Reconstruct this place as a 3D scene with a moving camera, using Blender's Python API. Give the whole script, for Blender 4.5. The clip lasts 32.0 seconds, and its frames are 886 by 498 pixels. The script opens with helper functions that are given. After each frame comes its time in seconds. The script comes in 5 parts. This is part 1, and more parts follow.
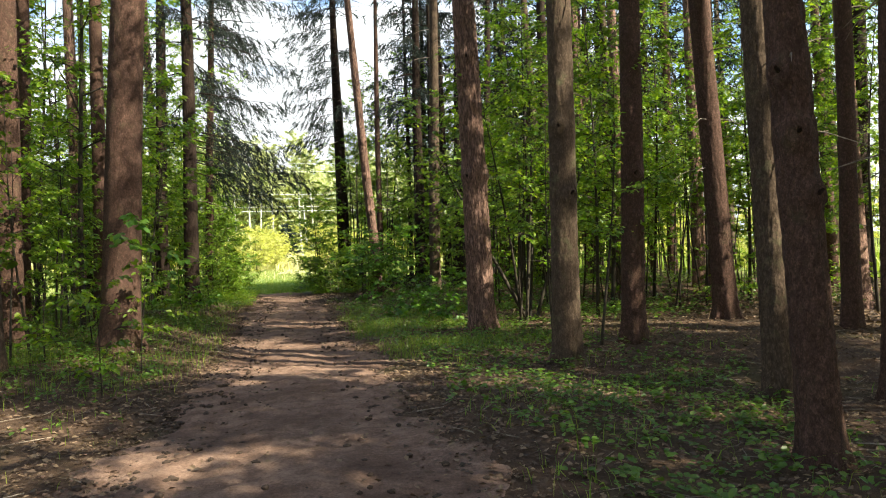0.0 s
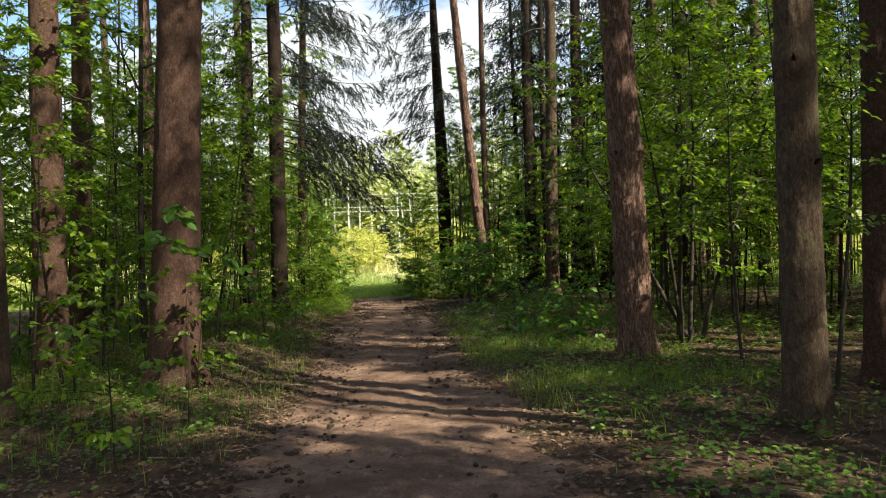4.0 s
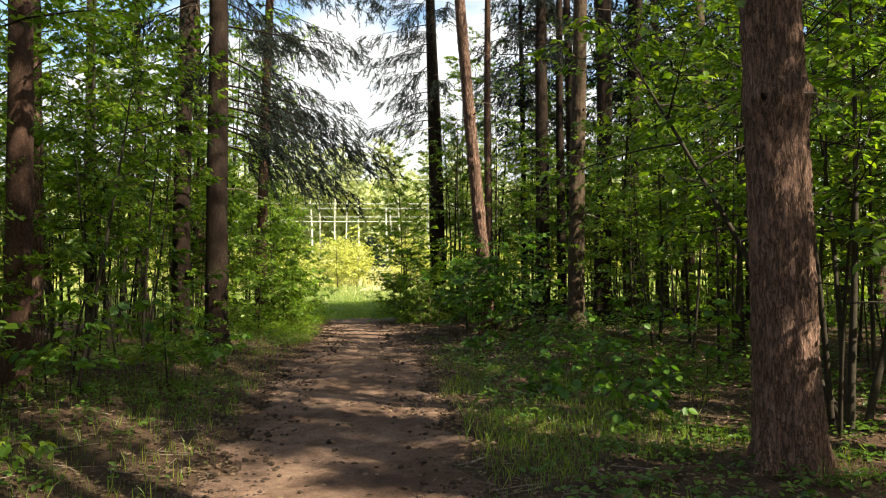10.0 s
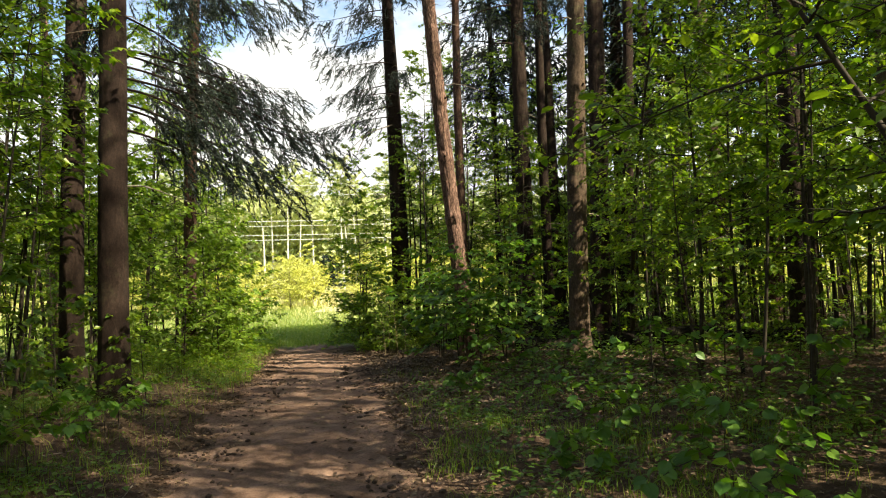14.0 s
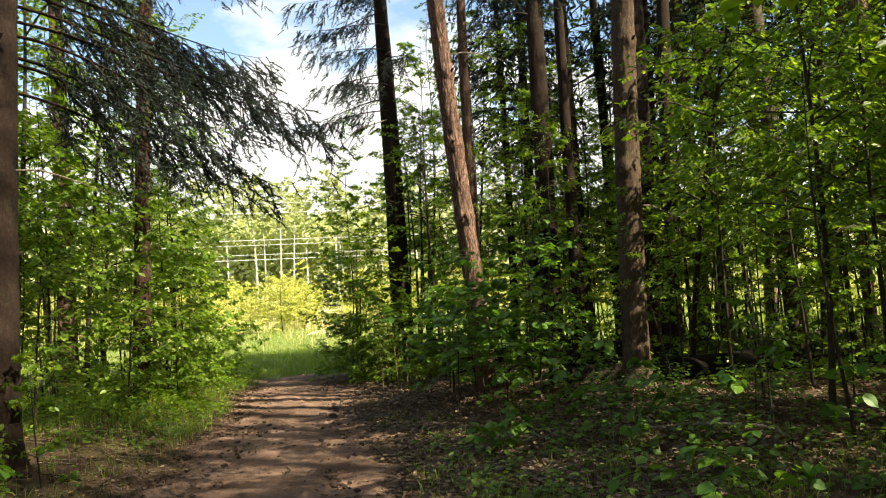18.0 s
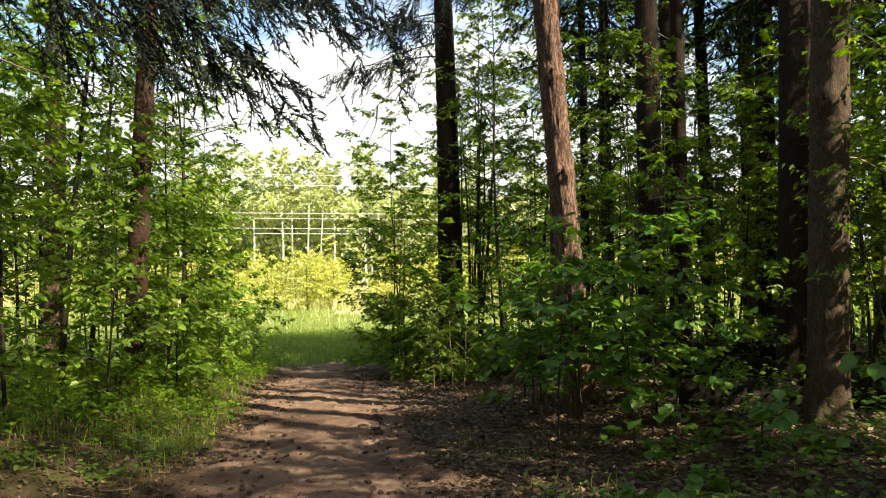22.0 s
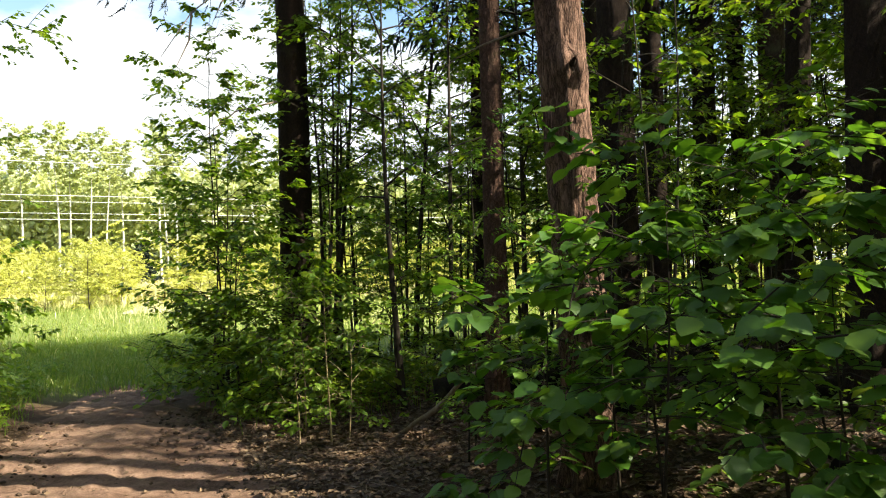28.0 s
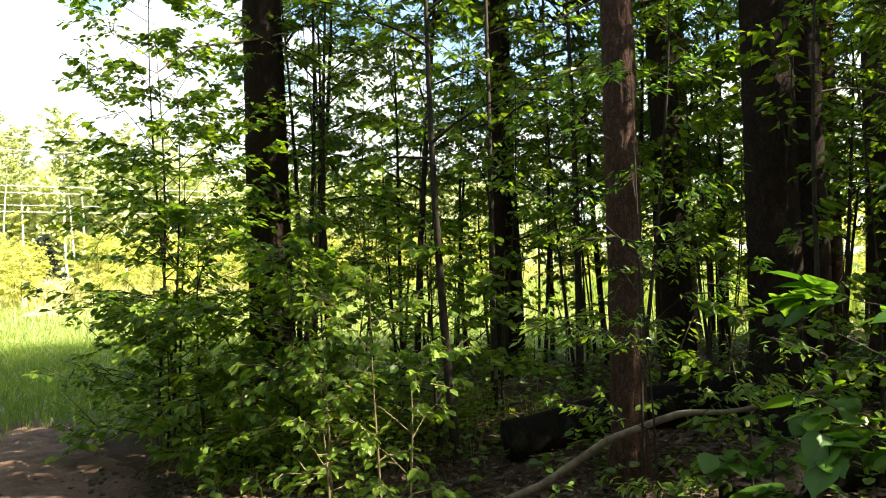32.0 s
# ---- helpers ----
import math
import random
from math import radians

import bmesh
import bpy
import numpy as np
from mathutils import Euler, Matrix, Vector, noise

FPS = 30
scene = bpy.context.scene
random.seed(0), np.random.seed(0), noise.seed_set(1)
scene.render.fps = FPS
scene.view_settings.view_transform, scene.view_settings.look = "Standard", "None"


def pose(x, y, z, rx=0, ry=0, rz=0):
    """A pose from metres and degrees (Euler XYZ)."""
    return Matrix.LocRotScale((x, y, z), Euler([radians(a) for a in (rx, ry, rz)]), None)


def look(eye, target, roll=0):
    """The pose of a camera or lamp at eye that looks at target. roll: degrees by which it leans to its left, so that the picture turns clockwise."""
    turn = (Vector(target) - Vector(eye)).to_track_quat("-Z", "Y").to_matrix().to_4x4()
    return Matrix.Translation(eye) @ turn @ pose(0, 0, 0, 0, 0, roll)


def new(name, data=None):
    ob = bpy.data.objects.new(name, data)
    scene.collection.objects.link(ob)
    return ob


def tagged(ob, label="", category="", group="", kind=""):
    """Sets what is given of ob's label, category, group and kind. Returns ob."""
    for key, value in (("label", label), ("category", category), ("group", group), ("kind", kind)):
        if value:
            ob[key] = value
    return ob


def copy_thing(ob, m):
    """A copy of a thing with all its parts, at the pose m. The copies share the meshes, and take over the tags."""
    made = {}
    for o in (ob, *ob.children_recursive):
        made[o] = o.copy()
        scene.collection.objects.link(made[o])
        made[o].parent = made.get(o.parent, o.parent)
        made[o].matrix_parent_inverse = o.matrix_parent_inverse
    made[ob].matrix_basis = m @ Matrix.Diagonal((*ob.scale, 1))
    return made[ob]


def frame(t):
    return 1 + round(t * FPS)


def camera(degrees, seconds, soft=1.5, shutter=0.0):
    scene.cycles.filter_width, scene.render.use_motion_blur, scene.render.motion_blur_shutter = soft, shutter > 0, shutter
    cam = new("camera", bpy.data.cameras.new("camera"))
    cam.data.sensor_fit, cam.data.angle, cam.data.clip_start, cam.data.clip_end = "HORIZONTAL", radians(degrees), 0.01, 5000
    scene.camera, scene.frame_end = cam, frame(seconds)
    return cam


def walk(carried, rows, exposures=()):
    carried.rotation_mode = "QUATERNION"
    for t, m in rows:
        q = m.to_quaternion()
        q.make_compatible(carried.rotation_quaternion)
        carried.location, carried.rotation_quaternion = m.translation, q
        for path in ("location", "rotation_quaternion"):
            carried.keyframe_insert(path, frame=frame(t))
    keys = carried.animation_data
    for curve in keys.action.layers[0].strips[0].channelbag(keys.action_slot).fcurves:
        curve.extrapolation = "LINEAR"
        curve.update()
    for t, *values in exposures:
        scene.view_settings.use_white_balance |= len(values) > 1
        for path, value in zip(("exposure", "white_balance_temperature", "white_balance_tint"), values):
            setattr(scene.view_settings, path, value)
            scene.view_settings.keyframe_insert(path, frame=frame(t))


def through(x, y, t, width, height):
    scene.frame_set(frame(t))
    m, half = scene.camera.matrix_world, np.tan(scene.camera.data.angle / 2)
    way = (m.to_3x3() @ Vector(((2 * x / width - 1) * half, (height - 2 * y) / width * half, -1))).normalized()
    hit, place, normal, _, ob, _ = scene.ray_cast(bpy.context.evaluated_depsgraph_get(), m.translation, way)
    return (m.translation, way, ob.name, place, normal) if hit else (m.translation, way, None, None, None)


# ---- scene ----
cam = camera(61.6, 32.0, soft=1.1)
METRES, EYE, TILT, LEAN, TURN = 26.0, 1.486, -2.0, -1.0, -11.7
ROWS = [
    (0.0, 0.0, 0.0, 0.0, 0.13, 2.22, 3.28),
    (0.5, -0.0032, 0.0207, 0.0029, -4.08, 3.66, 3.31),
    (1.0, -0.0048, 0.0331, 0.0029, -4.55, 4.8, 3.84),
    (1.5, -0.0094, 0.0482, 0.0046, -2.5, 4.46, 3.08),
    (2.0, -0.0163, 0.061, 0.0052, -0.39, 2.72, 2.41),
    (2.5, -0.0187, 0.075, 0.0052, 7.15, 2.17, 4.64),
    (4.5, -0.0229, 0.1366, 0.0074, 7.53, 2.73, 3.2),
    (5.0, -0.0216, 0.1526, 0.0094, 7.05, 2.86, 4.07),
    (5.5, -0.028, 0.1709, 0.0109, 4.4, 4.82, 4.67),
    (6.0, -0.0322, 0.1883, 0.0107, 3.1, 6.8, 4.34),
    (6.5, -0.0347, 0.2048, 0.0128, 3.34, 6.51, 3.88),
    (7.0, -0.0394, 0.2175, 0.013, 5.08, 4.67, 3.29),
    (7.5, -0.0441, 0.2287, 0.0135, 4.4, 4.58, 3.38),
    (8.0, -0.0436, 0.2464, 0.0153, 4.94, 6.2, 3.2),
    (8.5, -0.0479, 0.2618, 0.0151, 4.13, 5.81, 2.62),
    (9.0, -0.0526, 0.2779, 0.0161, 2.97, 5.02, 2.55),
    (9.5, -0.0522, 0.2935, 0.0152, 4.4, 4.46, 2.69),
    (10.0, -0.0519, 0.3064, 0.016, 6.66, 3.71, 1.83),
    (10.5, -0.057, 0.3248, 0.0178, 5.18, 4.53, 2.48),
    (11.0, -0.0595, 0.3411, 0.0176, 4.18, 5.34, 3.31),
    (11.5, -0.061, 0.3571, 0.0189, 4.41, 5.62, 2.7),
    (12.0, -0.0653, 0.374, 0.0174, 2.17, 5.41, 2.31),
    (12.5, -0.0686, 0.3884, 0.0179, 2.37, 4.88, 2.73),
    (13.0, -0.068, 0.4033, 0.0193, 4.14, 5.15, 3.55),
    (13.5, -0.0709, 0.4185, 0.0188, 3.99, 4.79, 3.47),
    (14.0, -0.0763, 0.4351, 0.0204, 3.42, 4.92, 3.43),
    (14.5, -0.0778, 0.4502, 0.0196, 4.94, 5.49, 3.28),
    (16.5, -0.0861, 0.507, 0.024, 5.67, 4.76, 3.57),
    (17.0, -0.0878, 0.519, 0.0228, 4.74, 3.96, 3.64),
    (17.5, -0.0922, 0.5383, 0.0247, 1.42, 4.52, 4.63),
    (18.0, -0.0925, 0.5562, 0.0246, 3.25, 6.31, 4.58),
    (18.5, -0.0943, 0.5728, 0.0243, 2.8, 5.87, 3.81),
    (19.0, -0.0991, 0.5895, 0.0257, 1.81, 5.76, 3.25),
    (19.5, -0.1017, 0.6045, 0.0258, 3.54, 6.32, 3.0),
    (20.0, -0.1039, 0.6203, 0.028, 5.33, 5.68, 2.58),
    (20.5, -0.1106, 0.6329, 0.0276, 6.62, 4.48, 2.62),
    (21.0, -0.1173, 0.6493, 0.0284, 6.27, 4.57, 3.14),
    (21.5, -0.1229, 0.6644, 0.0305, 7.79, 5.37, 2.55),
    (22.0, -0.1298, 0.6787, 0.0299, 4.95, 5.17, 1.81),
    (22.5, -0.1366, 0.6926, 0.0319, 0.99, 4.97, 1.71),
    (23.0, -0.1384, 0.708, 0.0328, -1.18, 5.67, 1.48),
    (23.5, -0.14, 0.7223, 0.0336, -5.61, 5.37, 1.29),
    (24.0, -0.145, 0.7355, 0.0343, -9.08, 5.19, 1.72),
    (24.5, -0.1485, 0.7497, 0.0335, -8.67, 5.52, 2.39),
    (25.0, -0.1517, 0.7659, 0.0352, -5.83, 6.03, 2.64),
    (25.5, -0.1585, 0.7809, 0.0348, -7.24, 6.18, 2.89),
    (26.0, -0.1645, 0.7956, 0.0358, -9.46, 5.11, 3.09),
    (26.5, -0.1669, 0.8101, 0.0365, -7.26, 3.9, 2.97),
    (28.5, -0.1754, 0.8752, 0.0376, -12.6859, 3.9598, 3.2488),
    (29.0, -0.1808, 0.8905, 0.0391, -15.9814, 3.7498, 3.3488),
    (29.5, -0.1845, 0.9044, 0.039, -17.3269, 3.2798, 3.1688),
    (30.0, -0.1854, 0.9183, 0.0403, -15.2523, 3.5298, 2.8288),
    (30.5, -0.1917, 0.9329, 0.0396, -16.5578, 4.1698, 2.8188),
    (31.0, -0.1979, 0.9477, 0.0413, -20.7433, 3.2598, 3.3888),
    (31.5, -0.1993, 0.962, 0.0416, -19.7288, 3.2298, 4.0888),
    (32.0, -0.2028, 0.9758, 0.0431, -16.2543, 3.2698, 3.4488),
]
walk(cam, [(t, pose(0, 0, EYE, TILT, LEAN, TURN) @ pose(METRES * x, METRES * y, METRES * z, 90 + pitch, roll, yaw)) for t, x, y, z, yaw, pitch, roll in ROWS],
     [(0.0, 1.85, 6350.0, 4.0), (1.0, 1.56, 6250.0, 4.0), (2.0, 1.44, 6300.0, 4.0), (5.0, 1.36, 6400.0, 4.0), (9.0, 1.52, 6600.0, 4.0), (13.0, 1.62, 6900.0, 4.0), (17.0, 1.74, 7000.0, 4.0), (20.0, 1.62, 6900.0, 4.0), (21.0, 1.66, 6900.0, 4.0), (25.0, 1.5, 6700.0, 4.0), (26.5, 1.55, 6500.0, 4.0), (29.0, 1.95, 6500.0, 5.0), (32.0, 2.25, 6600.0, 5.0)])

# ---- world, sun and exposure ----
SUN_AZ, SUN_EL = 131.0, 41.0       # compass degrees from +y towards +x, and height

world = bpy.data.worlds.new("sky")
scene.world = world
world.use_nodes = True
wt = world.node_tree
wt.nodes.clear()
w_out = wt.nodes.new("ShaderNodeOutputWorld")
w_bg = wt.nodes.new("ShaderNodeBackground")
w_sky = wt.nodes.new("ShaderNodeTexSky")
w_sky.sky_type = "NISHITA"
w_sky.sun_disc = False
w_sky.sun_elevation = radians(SUN_EL)
w_sky.sun_rotation = radians(SUN_AZ)
w_sky.dust_density = 1.5
w_co = wt.nodes.new("ShaderNodeTexCoord")
w_map = wt.nodes.new("ShaderNodeMapping")
w_map.inputs["Scale"].default_value = (1.0, 1.0, 2.2)
w_no = wt.nodes.new("ShaderNodeTexNoise")
w_no.inputs["Scale"].default_value = 2.6
w_no.inputs["Detail"].default_value = 6.0
w_no.inputs["Roughness"].default_value = 0.55
w_ra = wt.nodes.new("ShaderNodeValToRGB")
w_ra.color_ramp.elements[0].position, w_ra.color_ramp.elements[1].position = 0.45, 0.56
# heaped clouds fill the lower sky, with blue between them higher up
w_up = wt.nodes.new("ShaderNodeSeparateXYZ")
w_low = wt.nodes.new("ShaderNodeMapRange")
w_low.inputs["From Min"].default_value, w_low.inputs["From Max"].default_value = 0.14, 0.32
w_low.inputs["To Min"].default_value, w_low.inputs["To Max"].default_value = 0.22, -0.06
w_sum = wt.nodes.new("ShaderNodeMath")
w_sum.operation = "ADD"
w_mix = wt.nodes.new("ShaderNodeMix")
w_mix.data_type = "RGBA"
w_mix.inputs["B"].default_value = (4.2, 4.2, 4.3, 1.0)
w_bg.inputs["Strength"].default_value = 0.1
wt.links.new(w_co.outputs["Generated"], w_map.inputs["Vector"])
wt.links.new(w_map.outputs["Vector"], w_no.inputs["Vector"])
wt.links.new(w_co.outputs["Generated"], w_up.inputs["Vector"])
wt.links.new(w_up.outputs["Z"], w_low.inputs["Value"])
wt.links.new(w_no.outputs["Fac"], w_sum.inputs[0])
wt.links.new(w_low.outputs["Result"], w_sum.inputs[1])
wt.links.new(w_sum.outputs["Value"], w_ra.inputs["Fac"])
wt.links.new(w_ra.outputs["Color"], w_mix.inputs["Factor"])
wt.links.new(w_sky.outputs["Color"], w_mix.inputs["A"])
wt.links.new(w_mix.outputs["Result"], w_bg.inputs["Color"])
wt.links.new(w_bg.outputs["Background"], w_out.inputs["Surface"])

sun = new("sun", bpy.data.lights.new("sun", "SUN"))
sun.data.energy, sun.data.angle, sun.data.color = 5.0, radians(0.53), (1.0, 0.9, 0.72)
sun_way = Vector((math.sin(radians(SUN_AZ)) * math.cos(radians(SUN_EL)), math.cos(radians(SUN_AZ)) * math.cos(radians(SUN_EL)), math.sin(radians(SUN_EL))))
sun.matrix_world = look(sun_way * 200, (0, 0, 0))


# ---- numpy helpers ----
def vnoise(x, y, z, seed=0):
    """Smooth value noise between 0 and 1 on arrays."""
    x, y, z = np.broadcast_arrays(np.asarray(x, float), np.asarray(y, float), np.asarray(z, float))
    xi, yi, zi = np.floor(x).astype(np.int64), np.floor(y).astype(np.int64), np.floor(z).astype(np.int64)
    fx, fy, fz = x - xi, y - yi, z - zi
    fx, fy, fz = fx * fx * (3 - 2 * fx), fy * fy * (3 - 2 * fy), fz * fz * (3 - 2 * fz)

    def h(a, b, c):
        n = (a * 374761393 + b * 668265263 + c * 2147483647 + seed * 1274126177) & 0xFFFFFFFF
        n = ((n ^ (n >> 13)) * 1274126177) & 0xFFFFFFFF
        return ((n ^ (n >> 16)) & 0xFFFF) / 65535.0

    r = 0.0
    for dx in (0, 1):
        for dy in (0, 1):
            for dz in (0, 1):
                w = (fx if dx else 1 - fx) * (fy if dy else 1 - fy) * (fz if dz else 1 - fz)
                r = r + w * h(xi + dx, yi + dy, zi + dz)
    return r


def ss(a, b, v):
    t = np.clip((np.asarray(v, float) - a) / (b - a), 0, 1)
    return t * t * (3 - 2 * t)


def path_mid(y):
    return -0.02 + 0.08 * np.sin(np.asarray(y, float) * 0.21) - 0.15 * (1 - ss(7, 11, y)) - 0.3 * ss(28, 33, y)


def path_half(y):
    y = np.asarray(y, float)
    return 1.24 + 0.06 * np.sin(y * 0.37 + 1) - 0.12 * ss(11, 13, y) * (1 - ss(18, 20, y)) + 0.14 * (1 - ss(9, 14, y)) - 0.2 * ss(30, 36, y)


def ground_z(x, y):
    x, y = np.asarray(x, float), np.asarray(y, float)
    z = -0.004 * np.clip(y, -40, 45)
    z = z + 0.022 * np.clip(y - 55, 0, 120)
    inside = 1 - ss(32, 40, y)
    z = z + 0.30 * ss(2.4, 4.4, x) * ss(17, 23, y) * inside
    z = z - 0.22 * ss(2.2, 4.2, x) * (1 - ss(7, 11, y))
    z = z + 0.32 * ss(1.5, 3.2, -x) * ss(8, 17, y) * inside
    z = z + (vnoise(x * 0.7, y * 0.7, 0, 3) - 0.5) * 0.09 + (vnoise(x * 2.6, y * 2.6, 0, 5) - 0.5) * 0.03
    d = np.abs(x - path_mid(y)) / path_half(y)
    return z - 0.05 * (1 - ss(0.75, 1.3, d)) * (1 - ss(36, 42, y))


def gz(x, y):
    return float(ground_z(x, y))


def mesh_of(name, verts, faces, material, smooth=False):
    """A mesh from an (n, 3) array and a list of (m, k) index arrays."""
    me = bpy.data.meshes.new(name)
    faces = [np.asarray(f, np.int64) for f in faces if len(f)]
    verts = np.asarray(verts, np.float32)
    loops = np.concatenate([f.ravel() for f in faces])
    sizes = np.concatenate([np.full(len(f), f.shape[1]) for f in faces])
    me.vertices.add(len(verts))
    me.vertices.foreach_set("co", verts.ravel())
    me.loops.add(len(loops))
    me.loops.foreach_set("vertex_index", loops.astype(np.int32))
    me.polygons.add(len(sizes))
    me.polygons.foreach_set("loop_start", np.concatenate([[0], np.cumsum(sizes)[:-1]]).astype(np.int32))
    me.update(calc_edges=True)
    me.polygons.foreach_set("use_smooth", np.full(len(sizes), smooth, dtype=bool))
    me.materials.append(material)
    me.validate()
    return me


def part(name, mesh, parent, label="", at=(0, 0, 0)):
    ob = new(name, mesh)
    ob.parent = parent
    ob.location = at
    if label:
        tagged(ob, label)
    return ob


def thing(name, x, y, z, label, category, group="", rz=0.0):
    ob = new(name)
    ob.empty_display_size = 0.2
    ob.matrix_world = pose(x, y, z, 0, 0, rz)
    return tagged(ob, label, category, group)


def tubes(paths, segs=6):
    """paths: list of (points, radii). Returns verts and quads of round tapering tubes, closed at the end by shrinking."""
    vs, fs, n0 = [], [], 0
    ang = np.arange(segs) * 2 * np.pi / segs
    for pts, rad in paths:
        pts, rad = np.asarray(pts, float), np.asarray(rad, float)
        t = np.gradient(pts, axis=0)
        t /= np.linalg.norm(t, axis=1)[:, None] + 1e-9
        ref = np.where(np.abs(t[:, 2:3]) > 0.9, np.array([[1.0, 0, 0]]), np.array([[0, 0, 1.0]]))
        u = np.cross(t, ref)
        u /= np.linalg.norm(u, axis=1)[:, None] + 1e-9
        w = np.cross(t, u)
        ring = pts[:, None, :] + rad[:, None, None] * (np.cos(ang)[None, :, None] * u[:, None, :] + np.sin(ang)[None, :, None] * w[:, None, :])
        vs.append(ring.reshape(-1, 3))
        n = len(pts)
        a = n0 + np.arange(n - 1)[:, None] * segs + np.arange(segs)[None, :]
        b = n0 + np.arange(n - 1)[:, None] * segs + (np.arange(segs)[None, :] + 1) % segs
        fs.append(np.stack([a, b, b + segs, a + segs], -1).reshape(-1, 4))
        n0 += n * segs
    return np.concatenate(vs), [np.concatenate(fs)]


DIAMOND = (np.array([[0, 0, 0], [0.42, 0.31, 0.06], [1, 0, -0.1], [0.42, -0.31, 0.06]]), np.array([[0, 3, 2], [0, 2, 1]]))
SLIM = (np.array([[0, 0, 0], [0.45, 0.17, 0.04], [1, 0, -0.1], [0.45, -0.17, 0.04]]), np.array([[0, 3, 2], [0, 2, 1]]))
OVAL = (np.array([[0, 0, 0], [0.25, 0.27, 0.06], [0.7, 0.28, 0.04], [1, 0, -0.12], [0.7, -0.28, 0.04], [0.25, -0.27, 0.06], [0.5, 0, -0.02]]),
        np.array([[0, 6, 1], [1, 6, 2], [2, 6, 3], [3, 6, 4], [4, 6, 5], [5, 6, 0]]))
BROAD = (np.array([[-0.12, 0, 0], [0.0, 0.02, 0], [0.03, 0.2, 0.05], [0.22, 0.37, 0.07], [0.5, 0.42, 0.04], [0.74, 0.32, 0.0], [0.9, 0.13, -0.06], [1.06, 0, -0.13],
                   [0.9, -0.13, -0.06], [0.74, -0.32, 0.0], [0.5, -0.42, 0.04], [0.22, -0.37, 0.07], [0.03, -0.2, 0.05], [0.35, 0, 0.0], [0.7, 0, -0.04], [0.0, -0.02, 0]]),
         np.array([[0, 15, 1], [1, 13, 2], [2, 13, 3], [3, 13, 4], [4, 13, 14], [4, 14, 5], [5, 14, 6], [6, 14, 7], [7, 14, 8], [8, 14, 9], [9, 14, 10], [10, 14, 13], [10, 13, 11], [11, 13, 12], [12, 13, 15], [1, 15, 13]]))
NEEDLE = (np.array([[0, 0.5, 0], [0, -0.5, 0], [1, 0, 0]]), np.array([[0, 1, 2]]))


def leaves(shape, P, X, N, S, width=1.0):
    """One small leaf of the given shape at each point P, along X, facing N, of length S."""
    V, F = shape
    P, X, N = np.asarray(P, float), np.asarray(X, float), np.asarray(N, float)
    S = np.broadcast_to(np.asarray(S, float), (len(P),))
    X = X / (np.linalg.norm(X, axis=1)[:, None] + 1e-9)
    Y = np.cross(N, X)
    Y /= np.linalg.norm(Y, axis=1)[:, None] + 1e-9
    Z = np.cross(X, Y)
    v = P[:, None] + S[:, None, None] * (V[None, :, 0:1] * X[:, None] + V[None, :, 1:2] * width * Y[:, None] + V[None, :, 2:3] * Z[:, None])
    f = (np.arange(len(P)) * len(V))[:, None, None] + F[None]
    return v.reshape(-1, 3), [f.reshape(-1, F.shape[1])]


# ---- materials ----
def material(name):
    m = bpy.data.materials.new(name)
    m.use_nodes = True
    nt = m.node_tree
    nt.nodes.clear()
    out = nt.nodes.new("ShaderNodeOutputMaterial")
    bs = nt.nodes.new("ShaderNodeBsdfPrincipled")
    nt.links.new(bs.outputs["BSDF"], out.inputs["Surface"])
    return m, nt, bs, out


def node(nt, kind, **values):
    n = nt.nodes.new(kind)
    for k, v in values.items():
        n.inputs[k].default_value = v
    return n


def ramp(nt, fac, stops):
    r = nt.nodes.new("ShaderNodeValToRGB")
    while len(r.color_ramp.elements) < len(stops):
        r.color_ramp.elements.new(0.5)
    for e, (p, c) in zip(r.color_ramp.elements, stops):
        e.position, e.color = p, (*c, 1.0)
    nt.links.new(fac, r.inputs["Fac"])
    return r.outputs["Color"]


def mixed(nt, fac, a, b, mode="MIX"):
    m = nt.nodes.new("ShaderNodeMix")
    m.data_type, m.blend_type = "RGBA", mode
    for key, v in (("Factor", fac), ("A", a), ("B", b)):
        if isinstance(v, (int, float)):
            m.inputs[key].default_value = v
        elif isinstance(v, tuple):
            m.inputs[key].default_value = (*v, 1.0)
        else:
            nt.links.new(v, m.inputs[key])
    return m.outputs["Result"]


def coords(nt, scale=(1, 1, 1), where="Object"):
    c = nt.nodes.new("ShaderNodeTexCoord")
    m = node(nt, "ShaderNodeMapping", Scale=scale)
    nt.links.new(c.outputs[where], m.inputs["Vector"])
    return m.outputs["Vector"]


def noise_of(nt, vec, scale, detail=4.0, rough=0.6):
    n = node(nt, "ShaderNodeTexNoise", Scale=scale, Detail=detail, Roughness=rough)
    nt.links.new(vec, n.inputs["Vector"])
    return n.outputs["Fac"]


def bumped(nt, bs, height, strength, distance):
    b = node(nt, "ShaderNodeBump", Strength=strength, Distance=distance)
    nt.links.new(height, b.inputs["Height"])
    nt.links.new(b.outputs["Normal"], bs.inputs["Normal"])


